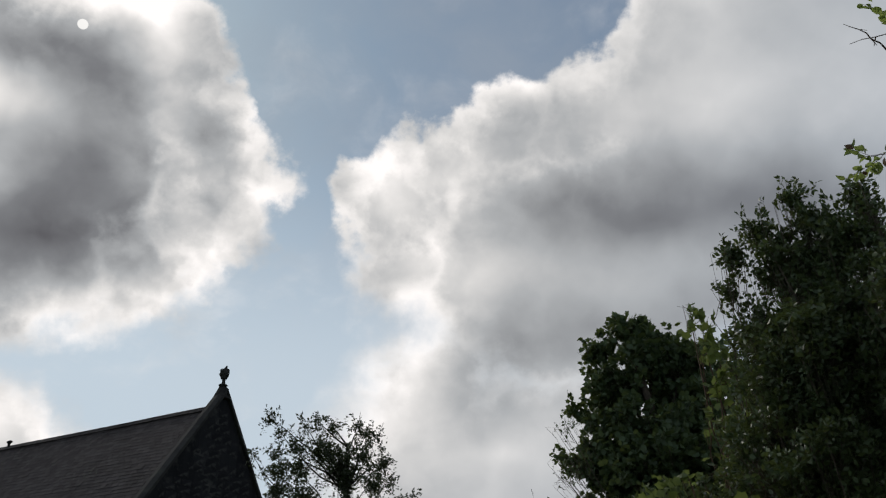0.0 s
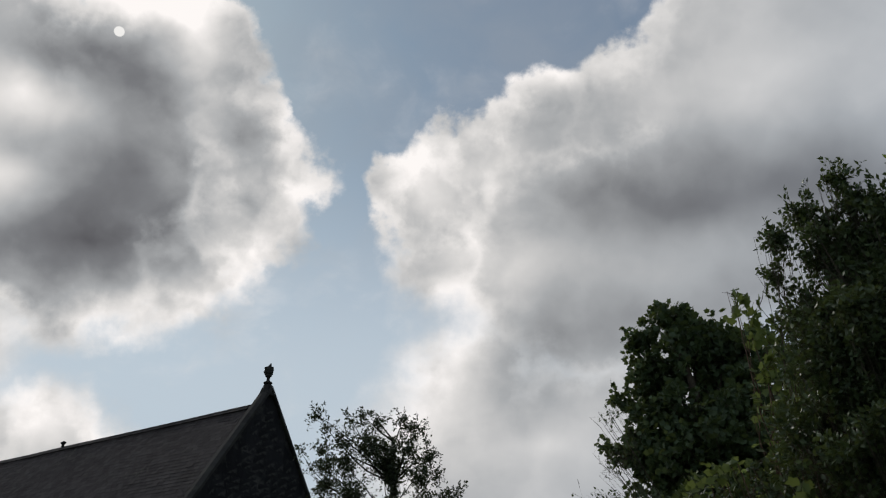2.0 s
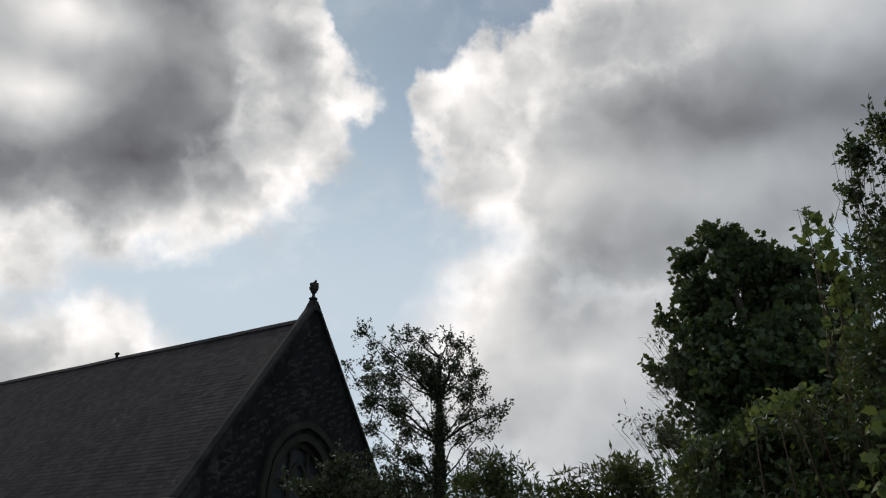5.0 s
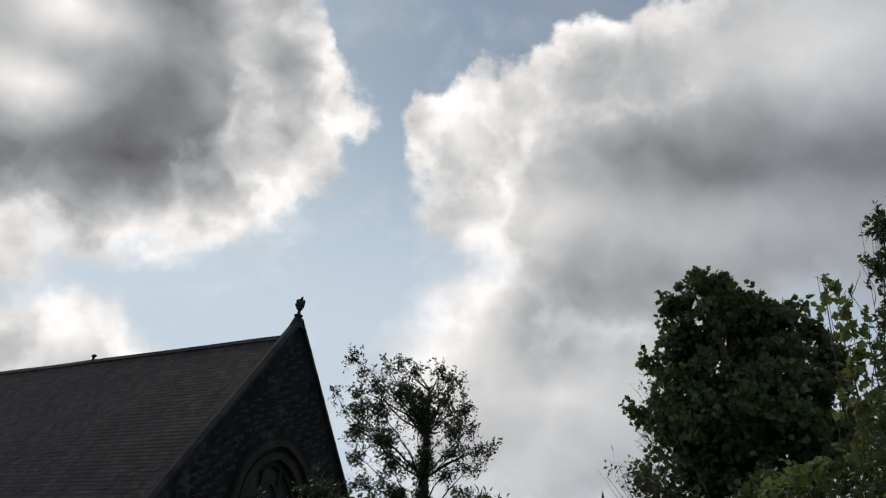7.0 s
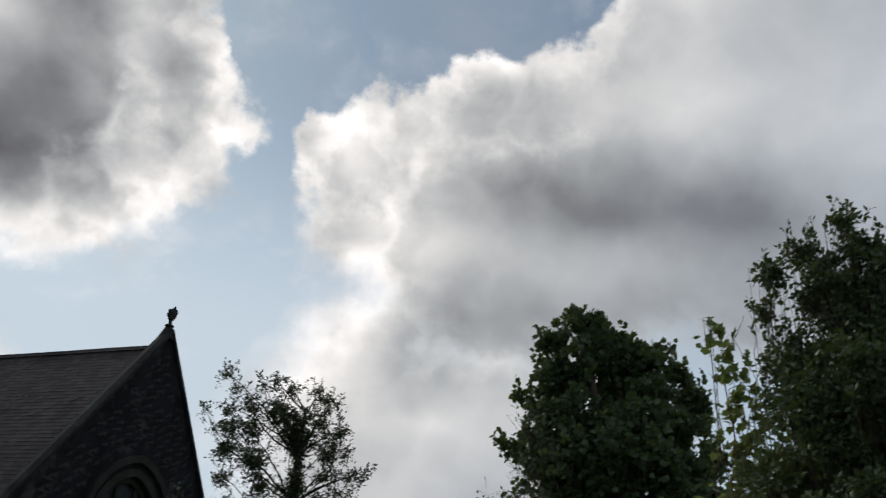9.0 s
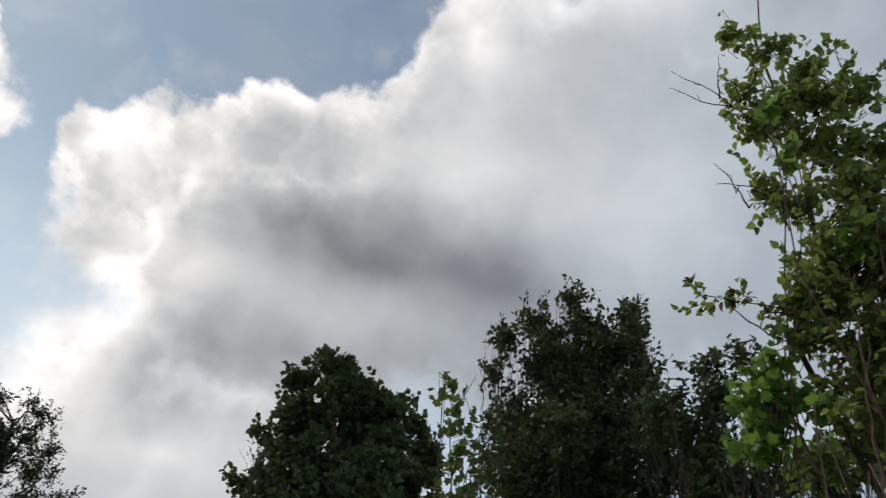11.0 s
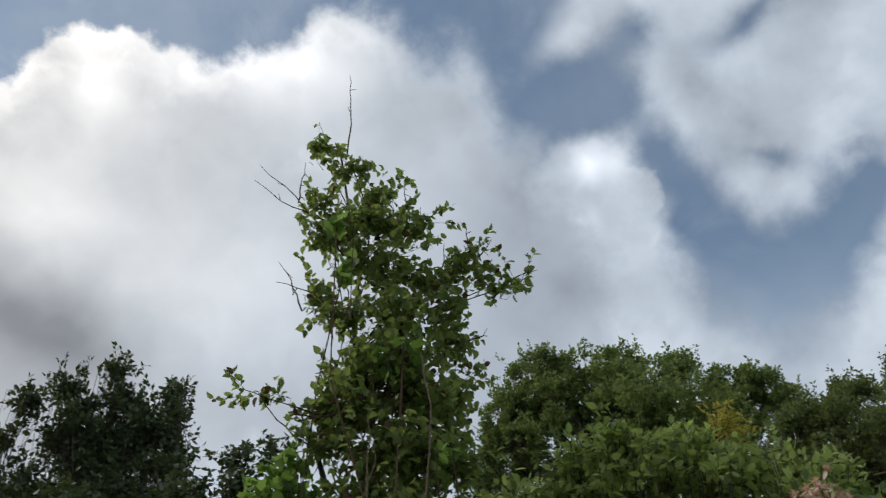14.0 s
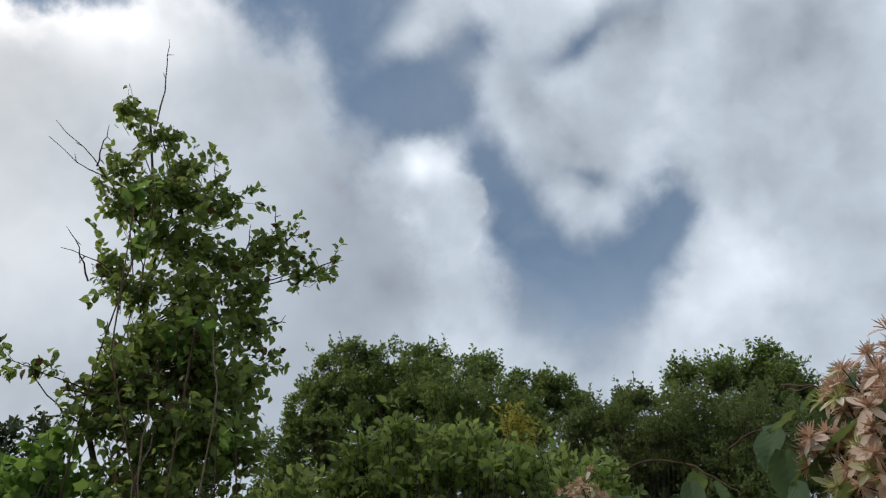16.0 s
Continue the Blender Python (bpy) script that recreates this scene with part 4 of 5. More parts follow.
LOBES_CREEPER_LOW = [(1.75, 1.91, 3.53, 0.15, 0.09), (1.86, 1.77, 3.51, 0.10, 0.08), (1.77, 1.89, 3.33, 0.16, 0.11), (1.88, 1.73, 3.36, 0.07, 0.09), (1.70, 1.98, 3.16, 0.14, 0.10), (1.81, 1.83, 3.15, 0.16, 0.11), (1.89, 1.73, 3.20, 0.05, 0.10), (1.61, 2.08, 3.10, 0.07, 0.06), (1.46, 2.23, 3.16, 0.06, 0.02), (1.63, 2.06, 2.98, 0.09, 0.07), (1.79, 1.86, 2.94, 0.18, 0.11), (1.75, 1.92, 2.76, 0.20, 0.12)]
LOBES_CREEPER_FILL = [(1.65, 1.99, 3.25, 0.09, 0.08), (1.76, 1.87, 3.21, 0.14, 0.09), (1.67, 1.97, 3.10, 0.05, 0.04), (1.75, 1.87, 2.96, 0.17, 0.09), (1.68, 1.95, 2.82, 0.06, 0.05), (1.84, 1.76, 3.08, 0.09, 0.09), (1.87, 1.72, 2.91, 0.09, 0.09)]
LOBES_GREEN_BUSH = [(1.61, 2.22, 2.96, 0.08, 0.06), (1.56, 2.26, 2.84, 0.07, 0.08), (1.64, 2.18, 2.80, 0.13, 0.10), (1.56, 2.26, 2.70, 0.10, 0.08)]
LOBES_FAR_TREE = [(11.19, 6.50, 9.07, 0.57, 0.40), (11.01, 6.82, 8.47, 0.42, 0.51), (11.55, 5.79, 9.05, 0.62, 0.40), (11.87, 5.07, 9.00, 0.55, 0.40), (12.17, 4.25, 8.80, 0.45, 0.32), (12.35, 3.63, 8.39, 0.42, 0.26), (12.48, 3.12, 8.35, 0.34, 0.24), (12.56, 2.76, 7.97, 0.33, 0.20), (11.37, 6.16, 8.25, 0.98, 0.60), (11.99, 4.76, 8.15, 1.16, 0.60), (12.38, 3.53, 7.75, 0.87, 0.41), (11.83, 5.16, 7.38, 1.99, 0.63), (10.90, 7.01, 7.80, 0.37, 0.55), (10.69, 7.33, 7.17, 0.54, 0.54), (12.57, 3.15, 8.33, 0.39, 0.33), (12.94, 2.91, 7.98, 0.42, 0.39), (12.67, 3.69, 7.96, 0.68, 0.48), (11.33, 6.56, 8.33, 0.68, 0.58), (11.53, 7.11, 7.82, 0.58, 0.58), (11.82, 5.09, 8.38, 1.06, 0.58)]
LOBES_ROUND_TREE = [(9.36, -0.02, 6.30, 0.38, 0.26), (9.31, -0.30, 6.13, 0.28, 0.25), (9.30, 0.44, 6.38, 0.32, 0.24), (9.29, 0.84, 6.41, 0.27, 0.18), (9.29, -0.38, 5.90, 0.26, 0.24), (9.30, 0.32, 5.88, 0.79, 0.43), (9.28, -0.45, 5.53, 0.39, 0.39)]
LOBES_PALE_SHRUB = [(6.83, 1.08, 5.06, 0.21, 0.14), (6.90, 1.22, 5.19, 0.09, 0.09), (6.68, 1.54, 4.82, 0.27, 0.22), (6.77, 0.89, 4.68, 0.51, 0.31), (6.63, 1.77, 4.57, 0.26, 0.22), (6.80, 0.31, 4.40, 0.67, 0.41), (6.72, 1.34, 4.33, 0.52, 0.21), (6.77, 0.93, 4.10, 0.52, 0.28), (6.80, 0.36, 3.90, 0.61, 0.28), (6.62, 1.84, 4.16, 0.43, 0.24), (6.62, 1.38, 4.90, 0.17, 0.15)]
LOBES_HEDGE = [(2.18, 1.28, 2.97, 0.08, 0.05), (2.13, 1.40, 2.93, 0.10, 0.06), (2.22, 1.18, 2.91, 0.12, 0.06), (2.27, 1.06, 2.92, 0.10, 0.05), (2.09, 1.46, 2.83, 0.09, 0.06), (2.18, 1.29, 2.82, 0.19, 0.08), (2.28, 1.03, 2.80, 0.19, 0.09), (2.31, 0.92, 2.86, 0.07, 0.05), (2.02, 1.60, 2.76, 0.11, 0.05), (2.34, 0.82, 2.72, 0.12, 0.05), (2.14, 1.29, 2.97, 0.05, 0.04)]
LOBES_HEDGE_FAR = [(2.44, 1.39, 3.06, 0.12, 0.06), (2.51, 1.20, 3.06, 0.12, 0.07), (2.53, 1.13, 2.96, 0.18, 0.10), (2.60, 0.89, 2.90, 0.14, 0.08), (2.62, 0.75, 2.85, 0.12, 0.08)]
LOBES_HEDGE_END = [(2.29, 1.88, 2.85, 0.14, 0.10), (2.36, 1.71, 2.86, 0.22, 0.12), (2.47, 1.48, 2.97, 0.12, 0.09), (2.47, 1.49, 2.81, 0.16, 0.16), (2.29, 1.83, 2.78, 0.24, 0.12)]
LOBES_DEAD_SHRUB = [(1.68, 10.90, 4.90, 0.16, 0.22), (1.68, 10.90, 4.29, 0.22, 0.29), (1.47, 10.93, 3.76, 0.29, 0.22), (1.26, 10.96, 3.81, 0.13, 0.10), (1.66, 10.90, 3.63, 0.29, 0.29)]
LOBES_PALE_SPRAY = [(1.18, 4.57, 2.61, 0.07, 0.06), (1.07, 4.60, 2.50, 0.06, 0.06), (1.33, 4.53, 2.67, 0.06, 0.04), (1.25, 4.55, 2.63, 0.05, 0.05)]
LOBES_IVY_SPRAY = [(1.39, 3.99, 2.23, 0.07, 0.10), (1.43, 3.97, 2.10, 0.08, 0.08), (1.45, 3.96, 2.40, 0.07, 0.07)]
LOBES_UNDERGROWTH = [(1.85, 2.26, 2.70, 0.18, 0.08), (2.11, 1.93, 2.80, 0.12, 0.10), (2.05, 2.01, 2.68, 0.19, 0.08), (2.19, 1.80, 2.68, 0.19, 0.10), (2.30, 1.61, 2.65, 0.23, 0.12)]
LOBES_GOLDEN = [(4.61, 1.61, 4.12, 0.08, 0.10), (4.62, 1.56, 4.00, 0.08, 0.08)]
BARE_TWIGS = [(1.62, 2.06, 4.27, 1.55, 2.01, 4.70), (1.63, 2.05, 3.76, 1.31, 2.23, 4.10), (1.60, 2.08, 3.93, 1.30, 2.23, 4.01), (1.49, 2.18, 4.00, 1.44, 2.11, 4.14), (1.64, 2.04, 3.48, 1.40, 2.15, 3.55), (1.53, 2.14, 3.49, 1.40, 2.15, 3.64), (1.70, 1.98, 3.01, 1.34, 2.20, 3.12), (1.60, 2.08, 3.07, 1.46, 2.10, 3.03), (1.94, 1.67, 3.78, 1.87, 1.64, 3.86), (1.80, 1.86, 3.95, 1.72, 1.83, 4.08), (1.87, 1.77, 3.67, 1.82, 1.71, 3.78), (1.98, 1.61, 3.57, 2.00, 1.42, 3.63), (1.95, 1.66, 3.75, 1.92, 1.56, 3.79), (1.70, 1.98, 3.04, 1.52, 2.05, 2.92), (1.93, 1.69, 3.39, 1.90, 1.59, 3.36)]
LOBES_FRESH_VINE = [(1.67, 1.78, 3.29, 0.10, 0.04), (1.65, 1.90, 3.26, 0.07, 0.03), (1.56, 1.97, 3.64, 0.04, 0.03), (1.74, 1.64, 2.89, 0.05, 0.04), (1.48, 1.95, 3.76, 0.04, 0.03)]
DRY_TWIGS = [(1.71, 1.83, 3.18, 1.58, 2.21, 2.83), (1.71, 1.89, 3.16, 1.60, 2.11, 2.86), (1.69, 1.91, 3.09, 1.62, 2.06, 2.77), (1.66, 1.94, 3.11, 1.66, 2.04, 2.81), (1.61, 1.97, 3.07, 1.48, 2.07, 3.02), (1.75, 1.89, 3.44, 1.76, 1.87, 2.76), (1.68, 1.90, 3.36, 1.75, 1.90, 2.76), (1.83, 1.81, 3.46, 1.77, 1.83, 3.60), (1.74, 1.82, 3.23, 1.79, 1.81, 2.76), (1.70, 1.85, 3.18, 1.65, 1.82, 2.92)]
VINE_STEMS = [(2.15, 5.30, 2.84, 1.61, 4.90, 3.82), (2.12, 5.30, 2.84, 1.76, 4.92, 3.75), (2.17, 5.29, 2.86, 1.89, 4.94, 3.70), (2.20, 5.29, 2.85, 1.99, 4.97, 3.62), (2.04, 5.31, 2.83, 1.77, 5.06, 3.48), (2.00, 5.31, 2.85, 1.69, 4.99, 3.62), (2.23, 5.28, 2.87, 1.96, 5.05, 3.46), (2.27, 5.28, 2.85, 2.10, 5.02, 3.51), (1.97, 5.32, 2.83, 1.86, 5.16, 3.27), (2.09, 5.30, 2.84, 1.86, 5.03, 3.52)]
TALL = LOBES_TALL_TREE + LOBES_TALL_TREE_LOW
SHRUB = LOBES_DARK_SHRUB + LOBES_DARK_SHRUB_LOW
CREEPER = LOBES_CREEPER_TOP + LOBES_CREEPER_LOW + LOBES_CREEPER_FILL


OLD_STEM = rough_material("stem_dry_tan", (0.10, 0.07, 0.05), (0.26, 0.19, 0.14), 14.0, 90.0, 0.85, 0.003)


def build_plants():
    plant("evergreen_tree", "thin dark evergreen tree with ivied trunk beside the gable", "tree", (-1.05, 9.58), LOBES_IVIED_TREE + LOBES_IVIED_TREE_SIDE + LOBES_IVIED_TREE_LOW, "holly", 0.038, LEAF_HOLLY, 11, clumps=14, cover=2.8, per=8, trunk=0.14, twig=2.0, rag=0.35, hollow=0.6, sub=0.55, thin=0.09, climb=0.16, upright=True, bark=DARK_BARK, shoots=4, shoot=3.2)
    plant("maple_tree", "tall full-leaved dark green maple tree", "tree", (6.6, 24.4), TALL, "maple", 0.175, LEAF_MAPLE, 12, cover=9.0, per=8, trunk=0.3, twig=1.3, rag=0.45, sub=0.36, clumps=36, shoots=3, shoot=3.0)
    plant("evergreen_shrub", "dense dark evergreen shrub with ragged tops", "shrub", (2.0, 3.95), SHRUB, "simple", 0.034, LEAF_DARK, 13, cover=10.0, per=9, twig=1.6, rag=0.5, low=0.2, sub=0.38, clumps=34, shoots=7, shoot=3.6)
    vine = plant("trailing_vine", "sparse vine on bare reddish stems", "vine", (1.75, 4.65), LOBES_VINE, "maple", 0.055, LEAF_OLIVE, 14, cover=3.2, per=6, bark=STEM, twig=2.4, shoots=2, shoot=3.0)
    bare_stems(vine)
    plant("laurel_bush", "narrow-leaved dark green bush", "bush", (-0.2, 7.95), LOBES_LAUREL_SMALL, "lance", 0.085, LEAF_LAUREL, 15, cover=4.5, per=8, twig=1.2, group="low bushes")
    plant("laurel_bush", "broad narrow-leaved green bush", "bush", (1.3, 7.35), LOBES_LAUREL_LARGE, "lance", 0.085, LEAF_LAUREL, 16, cover=4.5, per=8, twig=1.2, group="low bushes")
    plant("churchyard_bush", "dark overgrown bush against the gable wall", "bush", (-3.0, 12.6), LOBES_CHURCHYARD_BUSH, "simple", 0.075, LEAF_HOLLY, 17, cover=6.0, per=8)
    plant("bramble_thicket", "tangled dark brambles with some lighter leaves", "brambles", (1.6, 4.9), LOBES_BRAMBLE, "oval", 0.046, LEAF_DARK, 18, cover=5.0, per=7, bark=STEM, second=(LEAF_BRIGHT, 0.03, "scattered pale green leaves"))
    plant("young_evergreen", "small dark evergreen behind the green bush", "shrub", (2.15, 3.0), LOBES_BACK_SHRUB + LOBES_BACK_FILL, "simple", 0.034, LEAF_DARK, 19, cover=7.0, per=9, sub=0.4, shoots=5, shoot=3.4)
    creeper = plant("creeper_covered_tree", "slim tree wrapped in leafy climber with bare twigs", "tree", (1.74, 1.93), CREEPER, "ovate", 0.031, LEAF_PEAR, 20, cover=4.5, per=8, trunk=0.02, drop=0.35, twig=1.6, rag=0.4, hollow=0.6, singles=280, clumps=20, sub=0.62, climb=0.12, thin=0.16, second=(LEAF_BROWN, 0.05, "brown withered leaves"), shoots=3, shoot=4.5)
    bare_twigs(creeper)
    plant("grape_vine", "bright green vine with lobed leaves climbing the slim tree", "vine", (1.74, 1.96), LOBES_FRESH_VINE, "maple", 0.046, LEAF_FRESH, 33, cover=2.2, per=6, drop=0.3, bark=STEM, limb=0.003)
    plant("green_bush", "bright green bush with broad lobed leaves", "bush", (1.5, 2.25), LOBES_GREEN_BUSH, "maple", 0.042, LEAF_FRESH, 21, cover=5.0, per=6, singles=150)
    plant("ash_tree", "broad green domed tree with feathery foliage", "tree", (11.9, 5.5), LOBES_FAR_TREE, "simple", 0.062, LEAF_MID, 22, cover=6.5, per=12, trunk=0.2, twig=0.9, rag=0.3, clumps=26, sub=0.33, shoots=5, shoot=3.0)
    plant("round_tree", "round-crowned dark green tree", "tree", (9.2, 0.9), LOBES_ROUND_TREE, "simple", 0.046, LEAF_MID, 23, cover=7.0, per=10, trunk=0.14, rag=0.25, clumps=22, shoots=3, shoot=2.5, sub=0.36)
    plant("hawthorn_shrub", "wide olive green shrub with fine leaves", "shrub", (6.8, 1.4), LOBES_PALE_SHRUB, "simple", 0.034, LEAF_OLIVE, 24, cover=9.0, per=9, rag=0.28, shoots=3, shoot=4.0, limb=0.012)
    plant("dogwood_hedge", "fresh green broad-leaved hedge", "hedge", (2.2, 1.25), LOBES_HEDGE + LOBES_HEDGE_FAR + LOBES_HEDGE_END, "oval", 0.037, LEAF_BRIGHT, 25, cover=6.0, per=6, drop=0.12, singles=280, second=(LEAF_OLIVE, 0.22, "duller older leaves"), shoots=1, shoot=2.5, limb=0.006, sub=0.45, clumps=30)
    plant("bindweed_spray", "pale yellow-green leaf spray among the brambles", "climber", (1.35, 4.5), LOBES_PALE_SPRAY, "maple", 0.045, LEAF_OLIVE, 28, cover=1.3, per=6, bark=STEM)
    plant("ivy_spray", "hanging spray of greyish ivy leaves", "ivy", (1.75, 3.85), LOBES_IVY_SPRAY, "maple", 0.06, LEAF_OLIVE, 29, cover=2.0, per=6, drop=0.5, bark=STEM)
    plant("undergrowth_bush", "mixed green undergrowth below the creeper-covered tree", "bush", (2.3, 1.9), LOBES_UNDERGROWTH, "oval", 0.045, LEAF_MID, 31, cover=5.0, per=7, drop=0.2)
    plant("dead_shrub", "leggy half-dead shrub with bare grey twigs", "shrub", (3.2, 10.6), LOBES_DEAD_SHRUB, "simple", 0.06, LEAF_DARK, 27, cover=1.6, per=6, twig=3.0, bare=0.72)
    plant("golden_conifer", "sprig of golden yellow conifer", "conifer", (4.7, 1.8), LOBES_GOLDEN, "lance", 0.05, LEAF_GOLD, 26, cover=4.0, per=10)


def bare_stems(root):
    """Leafless reddish canes of the vine, each with side twigs."""
    rng = np.random.RandomState(8)
    at = np.array(root.location)
    for row in VINE_STEMS:
        a, b = np.array(row[:3]) - at, np.array(row[3:]) - at
        a = a - np.array((0, 0, a[2])) * 0.98
        line = curve(a, b, 0.03, rng, 14)
        pieces = [tube(line, np.linspace(0.008, 0.0018, 15), 5)]
        for k in range(7, 15):
            side = unit(rng.normal(0, 0.8, 3) + unit(b - a) * 0.9)
            out = line[k] + side * rng.uniform(0.07, 0.2)
            pieces.append(tube(curve(line[k], out, 0.08, rng, 4), np.linspace(0.0025, 0.001, 5), 4))
        under("bare_cane", big_mesh("bare_cane", *gather(pieces), STEM), root)


def bare_twigs(root):
    """Leafless shoots that stand out of the climber."""
    rng = np.random.RandomState(5)
    at = np.array(root.location)
    for row in BARE_TWIGS + DRY_TWIGS:
        a, b = np.array(row[:3]) - at, np.array(row[3:]) - at
        line = curve(a, b, 0.08, rng, 7)
        pieces = [tube(line, np.linspace(0.0036, 0.0010, 8), 5)]
        for k in (3, 5):
            side = unit(rng.normal(0, 1, 3) + (b - a))
            pieces.append(tube(np.array([line[k], line[k] + side * 0.03]), (0.002, 0.001), 4))
        under("bare_twig", big_mesh("bare_twig", *gather(pieces), STEM), root)
    # old climber stems hanging down the trunk
    for i in range(30):
        w, r = rng.uniform(0, math.tau), rng.uniform(0.05, 0.19)
        foot = np.array((r * math.cos(w), r * math.sin(w), rng.uniform(1.6, 2.4)))
        head = foot + np.array((rng.normal(0, 0.08), rng.normal(0, 0.08), rng.uniform(0.5, 1.0)))
        under("climber_stem", big_mesh("climber_stem", *tube(curve(foot, head, 0.05, rng, 8), np.linspace(0.0036, 0.0022, 9), 5), OLD_STEM), root)


build_plants()
build_church()


# ---- flowering climber close to the path ----
def ray_petals(count, golden, lift_range, length_range, width_range, curl_range, rng):
    """Pointed petals round a centre: vertices and triangles, the flower about 1 in radius."""
    pieces = []
    for i in range(count):
        w = (math.tau * i / count if golden is None else i * golden) + rng.normal(0, 0.15)
        lift, length, wide = rng.uniform(*lift_range), rng.uniform(*length_range), rng.uniform(*width_range)
        d = np.array((math.cos(w) * math.cos(lift), math.sin(w) * math.cos(lift), math.sin(lift)))
        x = unit(np.cross(d, (0.1, 0.05, 1.0)))
        z = np.cross(x, d)
        curl = rng.uniform(*curl_range)
        rows = []
        for s, k in ((0.05, 0.35), (0.3, 0.85), (0.55, 1.0), (0.8, 0.7), (1.0, 0.04)):
            c = d * s * length + z * curl * s * s
            rows += [c - x * wide * k + z * 0.05 * k, c - z * 0.02, c + x * wide * k + z * 0.05 * k]
        tris = []
        for r in range(4):
            for q in range(2):
                a = r * 3 + q
                tris += [(a, a + 1, a + 4), (a, a + 4, a + 3)]
        pieces.append((np.array(rows), np.array(tris)))
    return gather(pieces)


def blossom_meshes(seed, petal, tuft, petals):
    """A spent star-shaped flower: broad pale petals, and the tuft of narrow ones over them."""
    rng = np.random.RandomState(seed)
    low = big_mesh("flower", *ray_petals(petals, None, (-0.7, 0.1), (0.95, 1.25), (0.16, 0.25), (-0.5, 0.2), rng), petal)
    high = big_mesh("tuft", *ray_petals(30, 2.4, (0.0, 1.35), (0.5, 0.95), (0.028, 0.05), (-0.25, 0.3), rng), tuft)
    return low, high


def broad_leaf_mesh(name, mat):
    """A broad pointed leaf with sunken veins and a wavy rim, 1 long."""
    verts, tris, rows, cols = [], [], 21, 10
    for r in range(rows):
        s = r / (rows - 1)
        half = 0.33 * math.sin(math.pi * min(1.0, s * 0.93 + 0.07)) ** 0.75 * (1 - 0.35 * s)
        for c in range(cols + 1):
            u = 2 * c / cols - 1
            z = 0.10 * abs(u) - 0.14 * s * s + 0.02 * math.sin(9 * s + 3 * abs(u)) + 0.014 * math.cos(44 * (s - 0.28 * abs(u)))
            verts.append((u * half, s, z))
    for r in range(rows - 1):
        for c in range(cols):
            a = r * (cols + 1) + c
            tris += [(a, a + 1, a + cols + 2), (a, a + cols + 2, a + cols + 1)]
    me = big_mesh(name, np.array(verts), np.array(tris), mat)
    me.polygons.foreach_set("use_smooth", [True] * len(me.polygons))
    return me


LEAF_CLIMBER = leaf_material("leaf_climber", (0.032, 0.065, 0.036), (0.048, 0.09, 0.048), (0.075, 0.125, 0.062), 0.5, 0.3)
HEADS_NEAR = [(0.848, 0.036, 2.262, 0.036, 11), (0.854, 0.074, 2.237, 0.041, 14), (0.802, 0.068, 2.187, 0.045, 14), (0.887, 0.101, 2.228, 0.036, 10), (0.869, 0.130, 2.180, 0.032, 10), (0.827, 0.106, 2.152, 0.041, 12), (0.805, 0.088, 2.120, 0.045, 14), (0.859, 0.128, 2.127, 0.041, 12), (0.806, 0.098, 2.079, 0.045, 10), (0.889, 0.121, 2.253, 0.018, 3), (0.885, 0.082, 2.277, 0.011, 2)]
HEADS_FAR = [(1.961, 0.669, 2.579, 0.040, 12), (1.967, 0.638, 2.568, 0.035, 8), (1.953, 0.705, 2.578, 0.030, 6)]
LEAVES_NEAR = [(0.884, 0.176, 2.229, 0.075, 60, 20), (0.905, 0.197, 2.231, 0.070, 70, 60), (0.885, 0.198, 2.193, 0.080, 100, 85), (0.905, 0.223, 2.206, 0.050, 90, 85), (0.901, 0.125, 2.243, 0.050, 80, 60), (0.775, 0.087, 2.183, 0.070, 250, 40), (0.778, 0.103, 2.151, 0.060, 240, 50), (0.953, 0.309, 2.213, 0.050, 280, 20), (0.951, 0.322, 2.202, 0.060, 90, 80), (0.953, 0.294, 2.196, 0.050, 200, 70), (0.865, 0.195, 2.142, 0.060, 60, 60), (0.880, 0.115, 2.212, 0.060, 60, 60), (0.851, 0.126, 2.123, 0.080, 20, 30), (0.904, 0.162, 2.192, 0.070, 30, 40)]
LEAVES_FAR = [(1.948, 0.727, 2.581, 0.080, 60, 30), (1.971, 0.613, 2.564, 0.080, 200, 40)]
SHOOTS_NEAR = [(1.038, 0.432, 2.267, 0.952, 0.320, 2.228), (0.952, 0.320, 2.228, 0.905, 0.256, 2.153), (1.005, 0.262, 2.256, 0.904, 0.180, 2.223), (0.905, 0.209, 2.151, 0.852, 0.140, 2.153), (1.004, 0.172, 2.325, 0.880, 0.120, 2.256), (0.954, 0.164, 2.300, 0.902, 0.136, 2.274)]


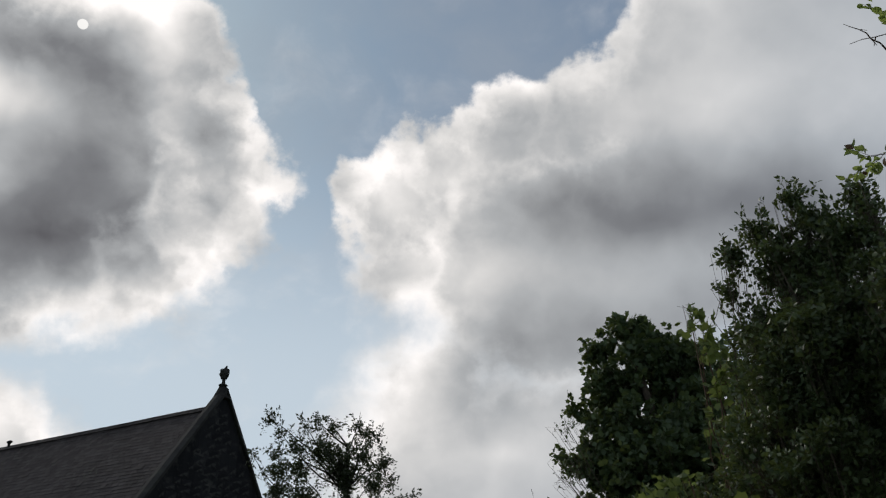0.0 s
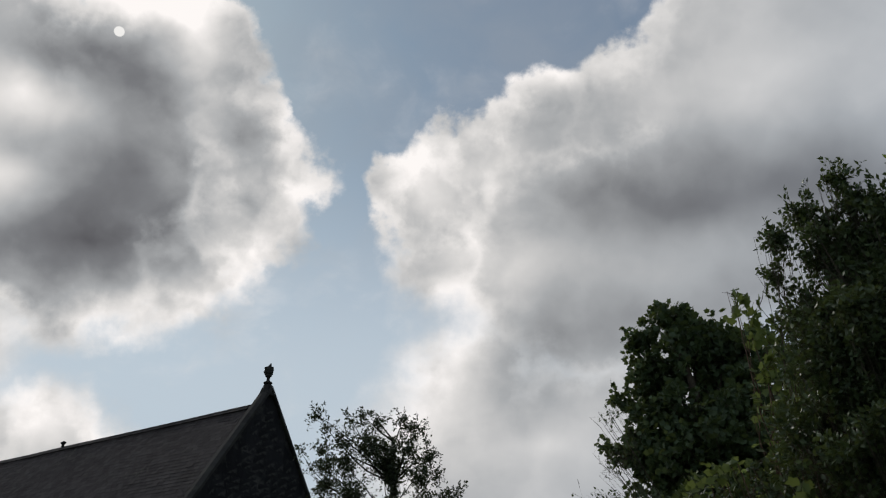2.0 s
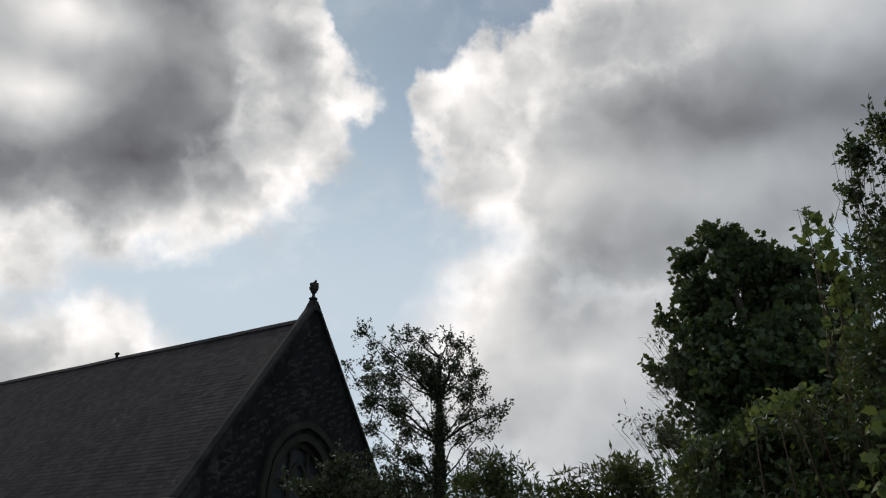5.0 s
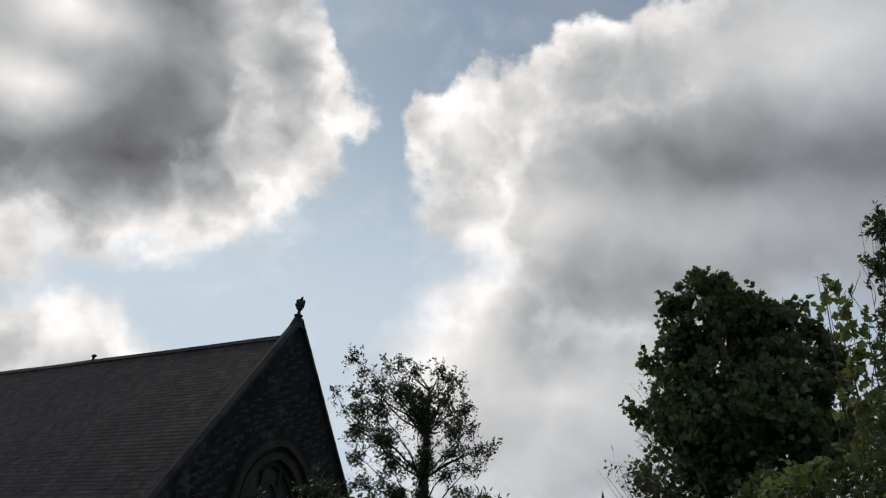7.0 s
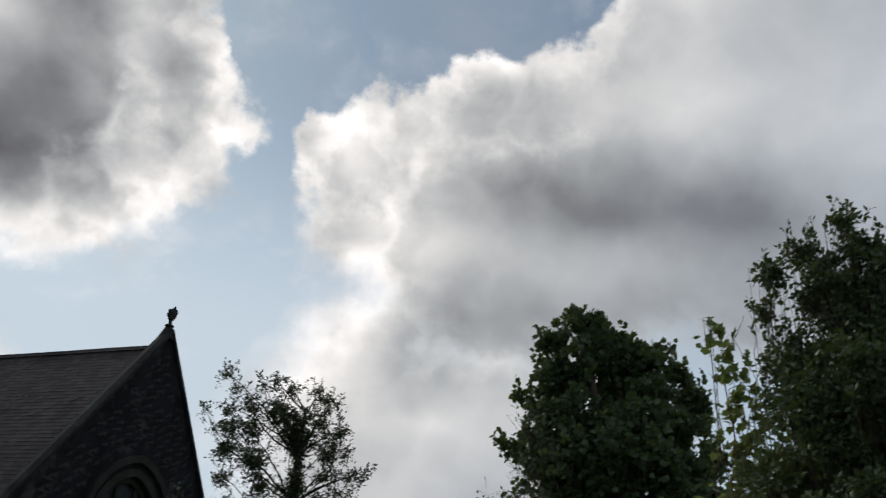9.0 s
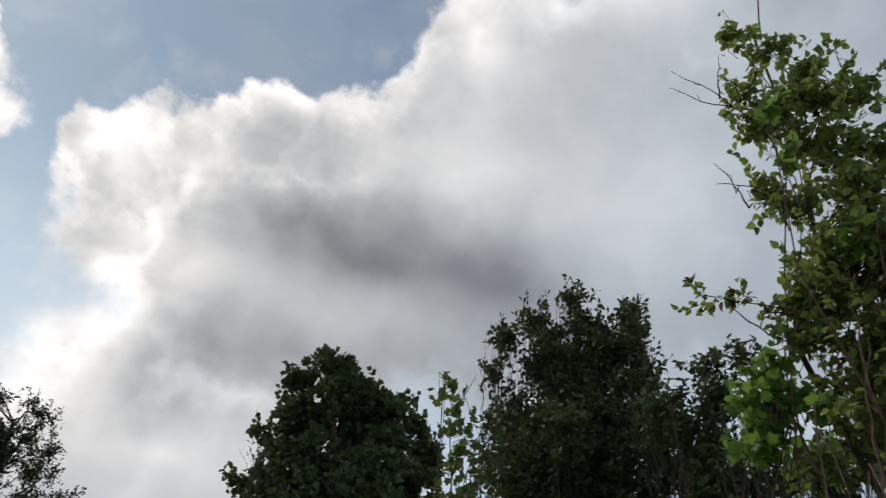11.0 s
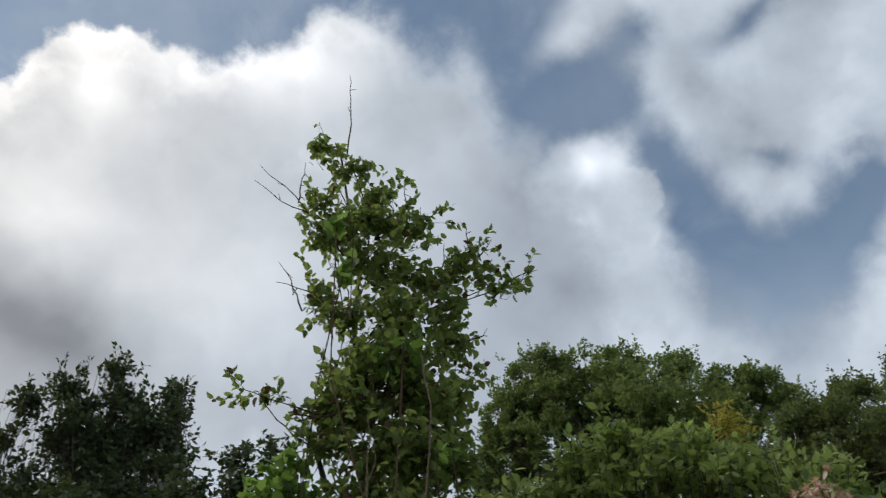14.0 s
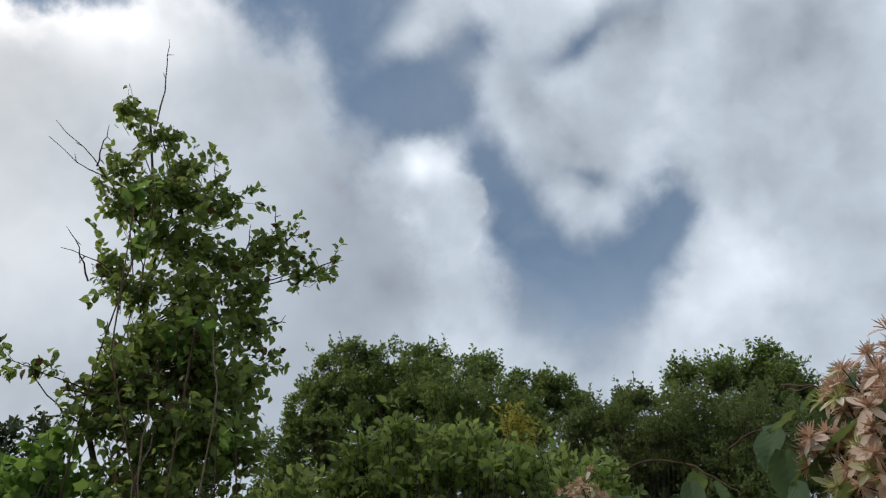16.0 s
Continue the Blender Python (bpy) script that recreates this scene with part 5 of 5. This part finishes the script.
def flowering_climber(base, heads, leaves, shoots, seed, label):
    rng = np.random.RandomState(seed)
    root = thing("flowering_climber", pose(base[0], base[1], 0), label, "climber", "flowering climbers")
    at = np.array((base[0], base[1], 0.0))
    kinds = [blossom_meshes(30 + k, PETAL_PINK, PETAL_RUST, 2 + k % 3) for k in range(4)] + [blossom_meshes(40, PETAL_CREAM, PETAL_LIME, 5)]
    blade = broad_leaf_mesh("leaf", LEAF_CLIMBER)
    hub = np.mean([h[:3] for h in heads], axis=0) - at
    main = curve((0, 0, 0), hub - np.array((0, 0, 0.12)), 0.0, rng, 9)
    under("main_stem", big_mesh("main_stem", *tube(main, np.linspace(0.012, 0.005, 10), 7), STEM), root)
    for x, y, z, spread, count in heads:
        middle = np.array((x, y, z)) - at
        under("stem", big_mesh("stem", *tube(curve(main[-2], middle, 0.1, rng), np.linspace(0.004, 0.002, 7), 5), STEM), root)
        for i in range(int(count * 1.35)):
            spot = middle + rng.normal(0, 0.55, 3) * spread
            face = unit(spot - hub + rng.normal(0, 0.35, 3) * spread + np.array((-0.03, -0.02, 0.05)))
            m = Matrix.Translation(spot) @ Vector(face).to_track_quat("Z", "Y").to_matrix().to_4x4() @ Matrix.Rotation(rng.uniform(0, 6.28), 4, "Z") @ Matrix.Scale(rng.uniform(0.018, 0.026), 4)
            low, high = kinds[4] if rng.uniform() < 0.14 else kinds[rng.randint(4)]
            under("tuft", high, under("flower", low, root, m=m))
            under("stalk", big_mesh("stalk", *tube(curve(middle * 0.6 + spot * 0.4 - np.array((0, 0, 0.03)), spot, 0.1, rng, 4), np.linspace(0.0011, 0.0007, 5), 4), STEM), root)
        # leaves among and behind the flowers
        for _ in range(count // 2):
            spot = middle + np.array((0.045, -0.02, -0.01)) + rng.normal(0, 0.8, 3) * spread
            m = Matrix.Translation(spot) @ pose(0, 0, 0, -rng.uniform(10, 80), rng.uniform(-30, 30), rng.uniform(0, 360)) @ Matrix.Scale(rng.uniform(0.04, 0.065), 4)
            under("leaf", blade, root, m=m)
    for x, y, z, size, turn, droop in leaves:
        m = Matrix.Translation(Vector((x, y, z)) - Vector(at)) @ pose(0, 0, 0, -droop, rng.uniform(-20, 20), turn) @ Matrix.Scale(size, 4)
        under("leaf", blade, root, m=m)
    for row in shoots:
        line = curve(np.array(row[:3]) - at, np.array(row[3:]) - at, 0.12, rng, 7)
        under("stem", big_mesh("stem", *tube(line, np.linspace(0.0016, 0.0009, 8), 5), STEM), root)


flowering_climber((1.05, 0.05), HEADS_NEAR, LEAVES_NEAR, SHOOTS_NEAR, 7, "climber with faded pink star flowers and broad leaves")
flowering_climber((2.1, 0.62), HEADS_FAR, LEAVES_FAR, [], 8, "small clump of faded pink star flowers in the hedge")
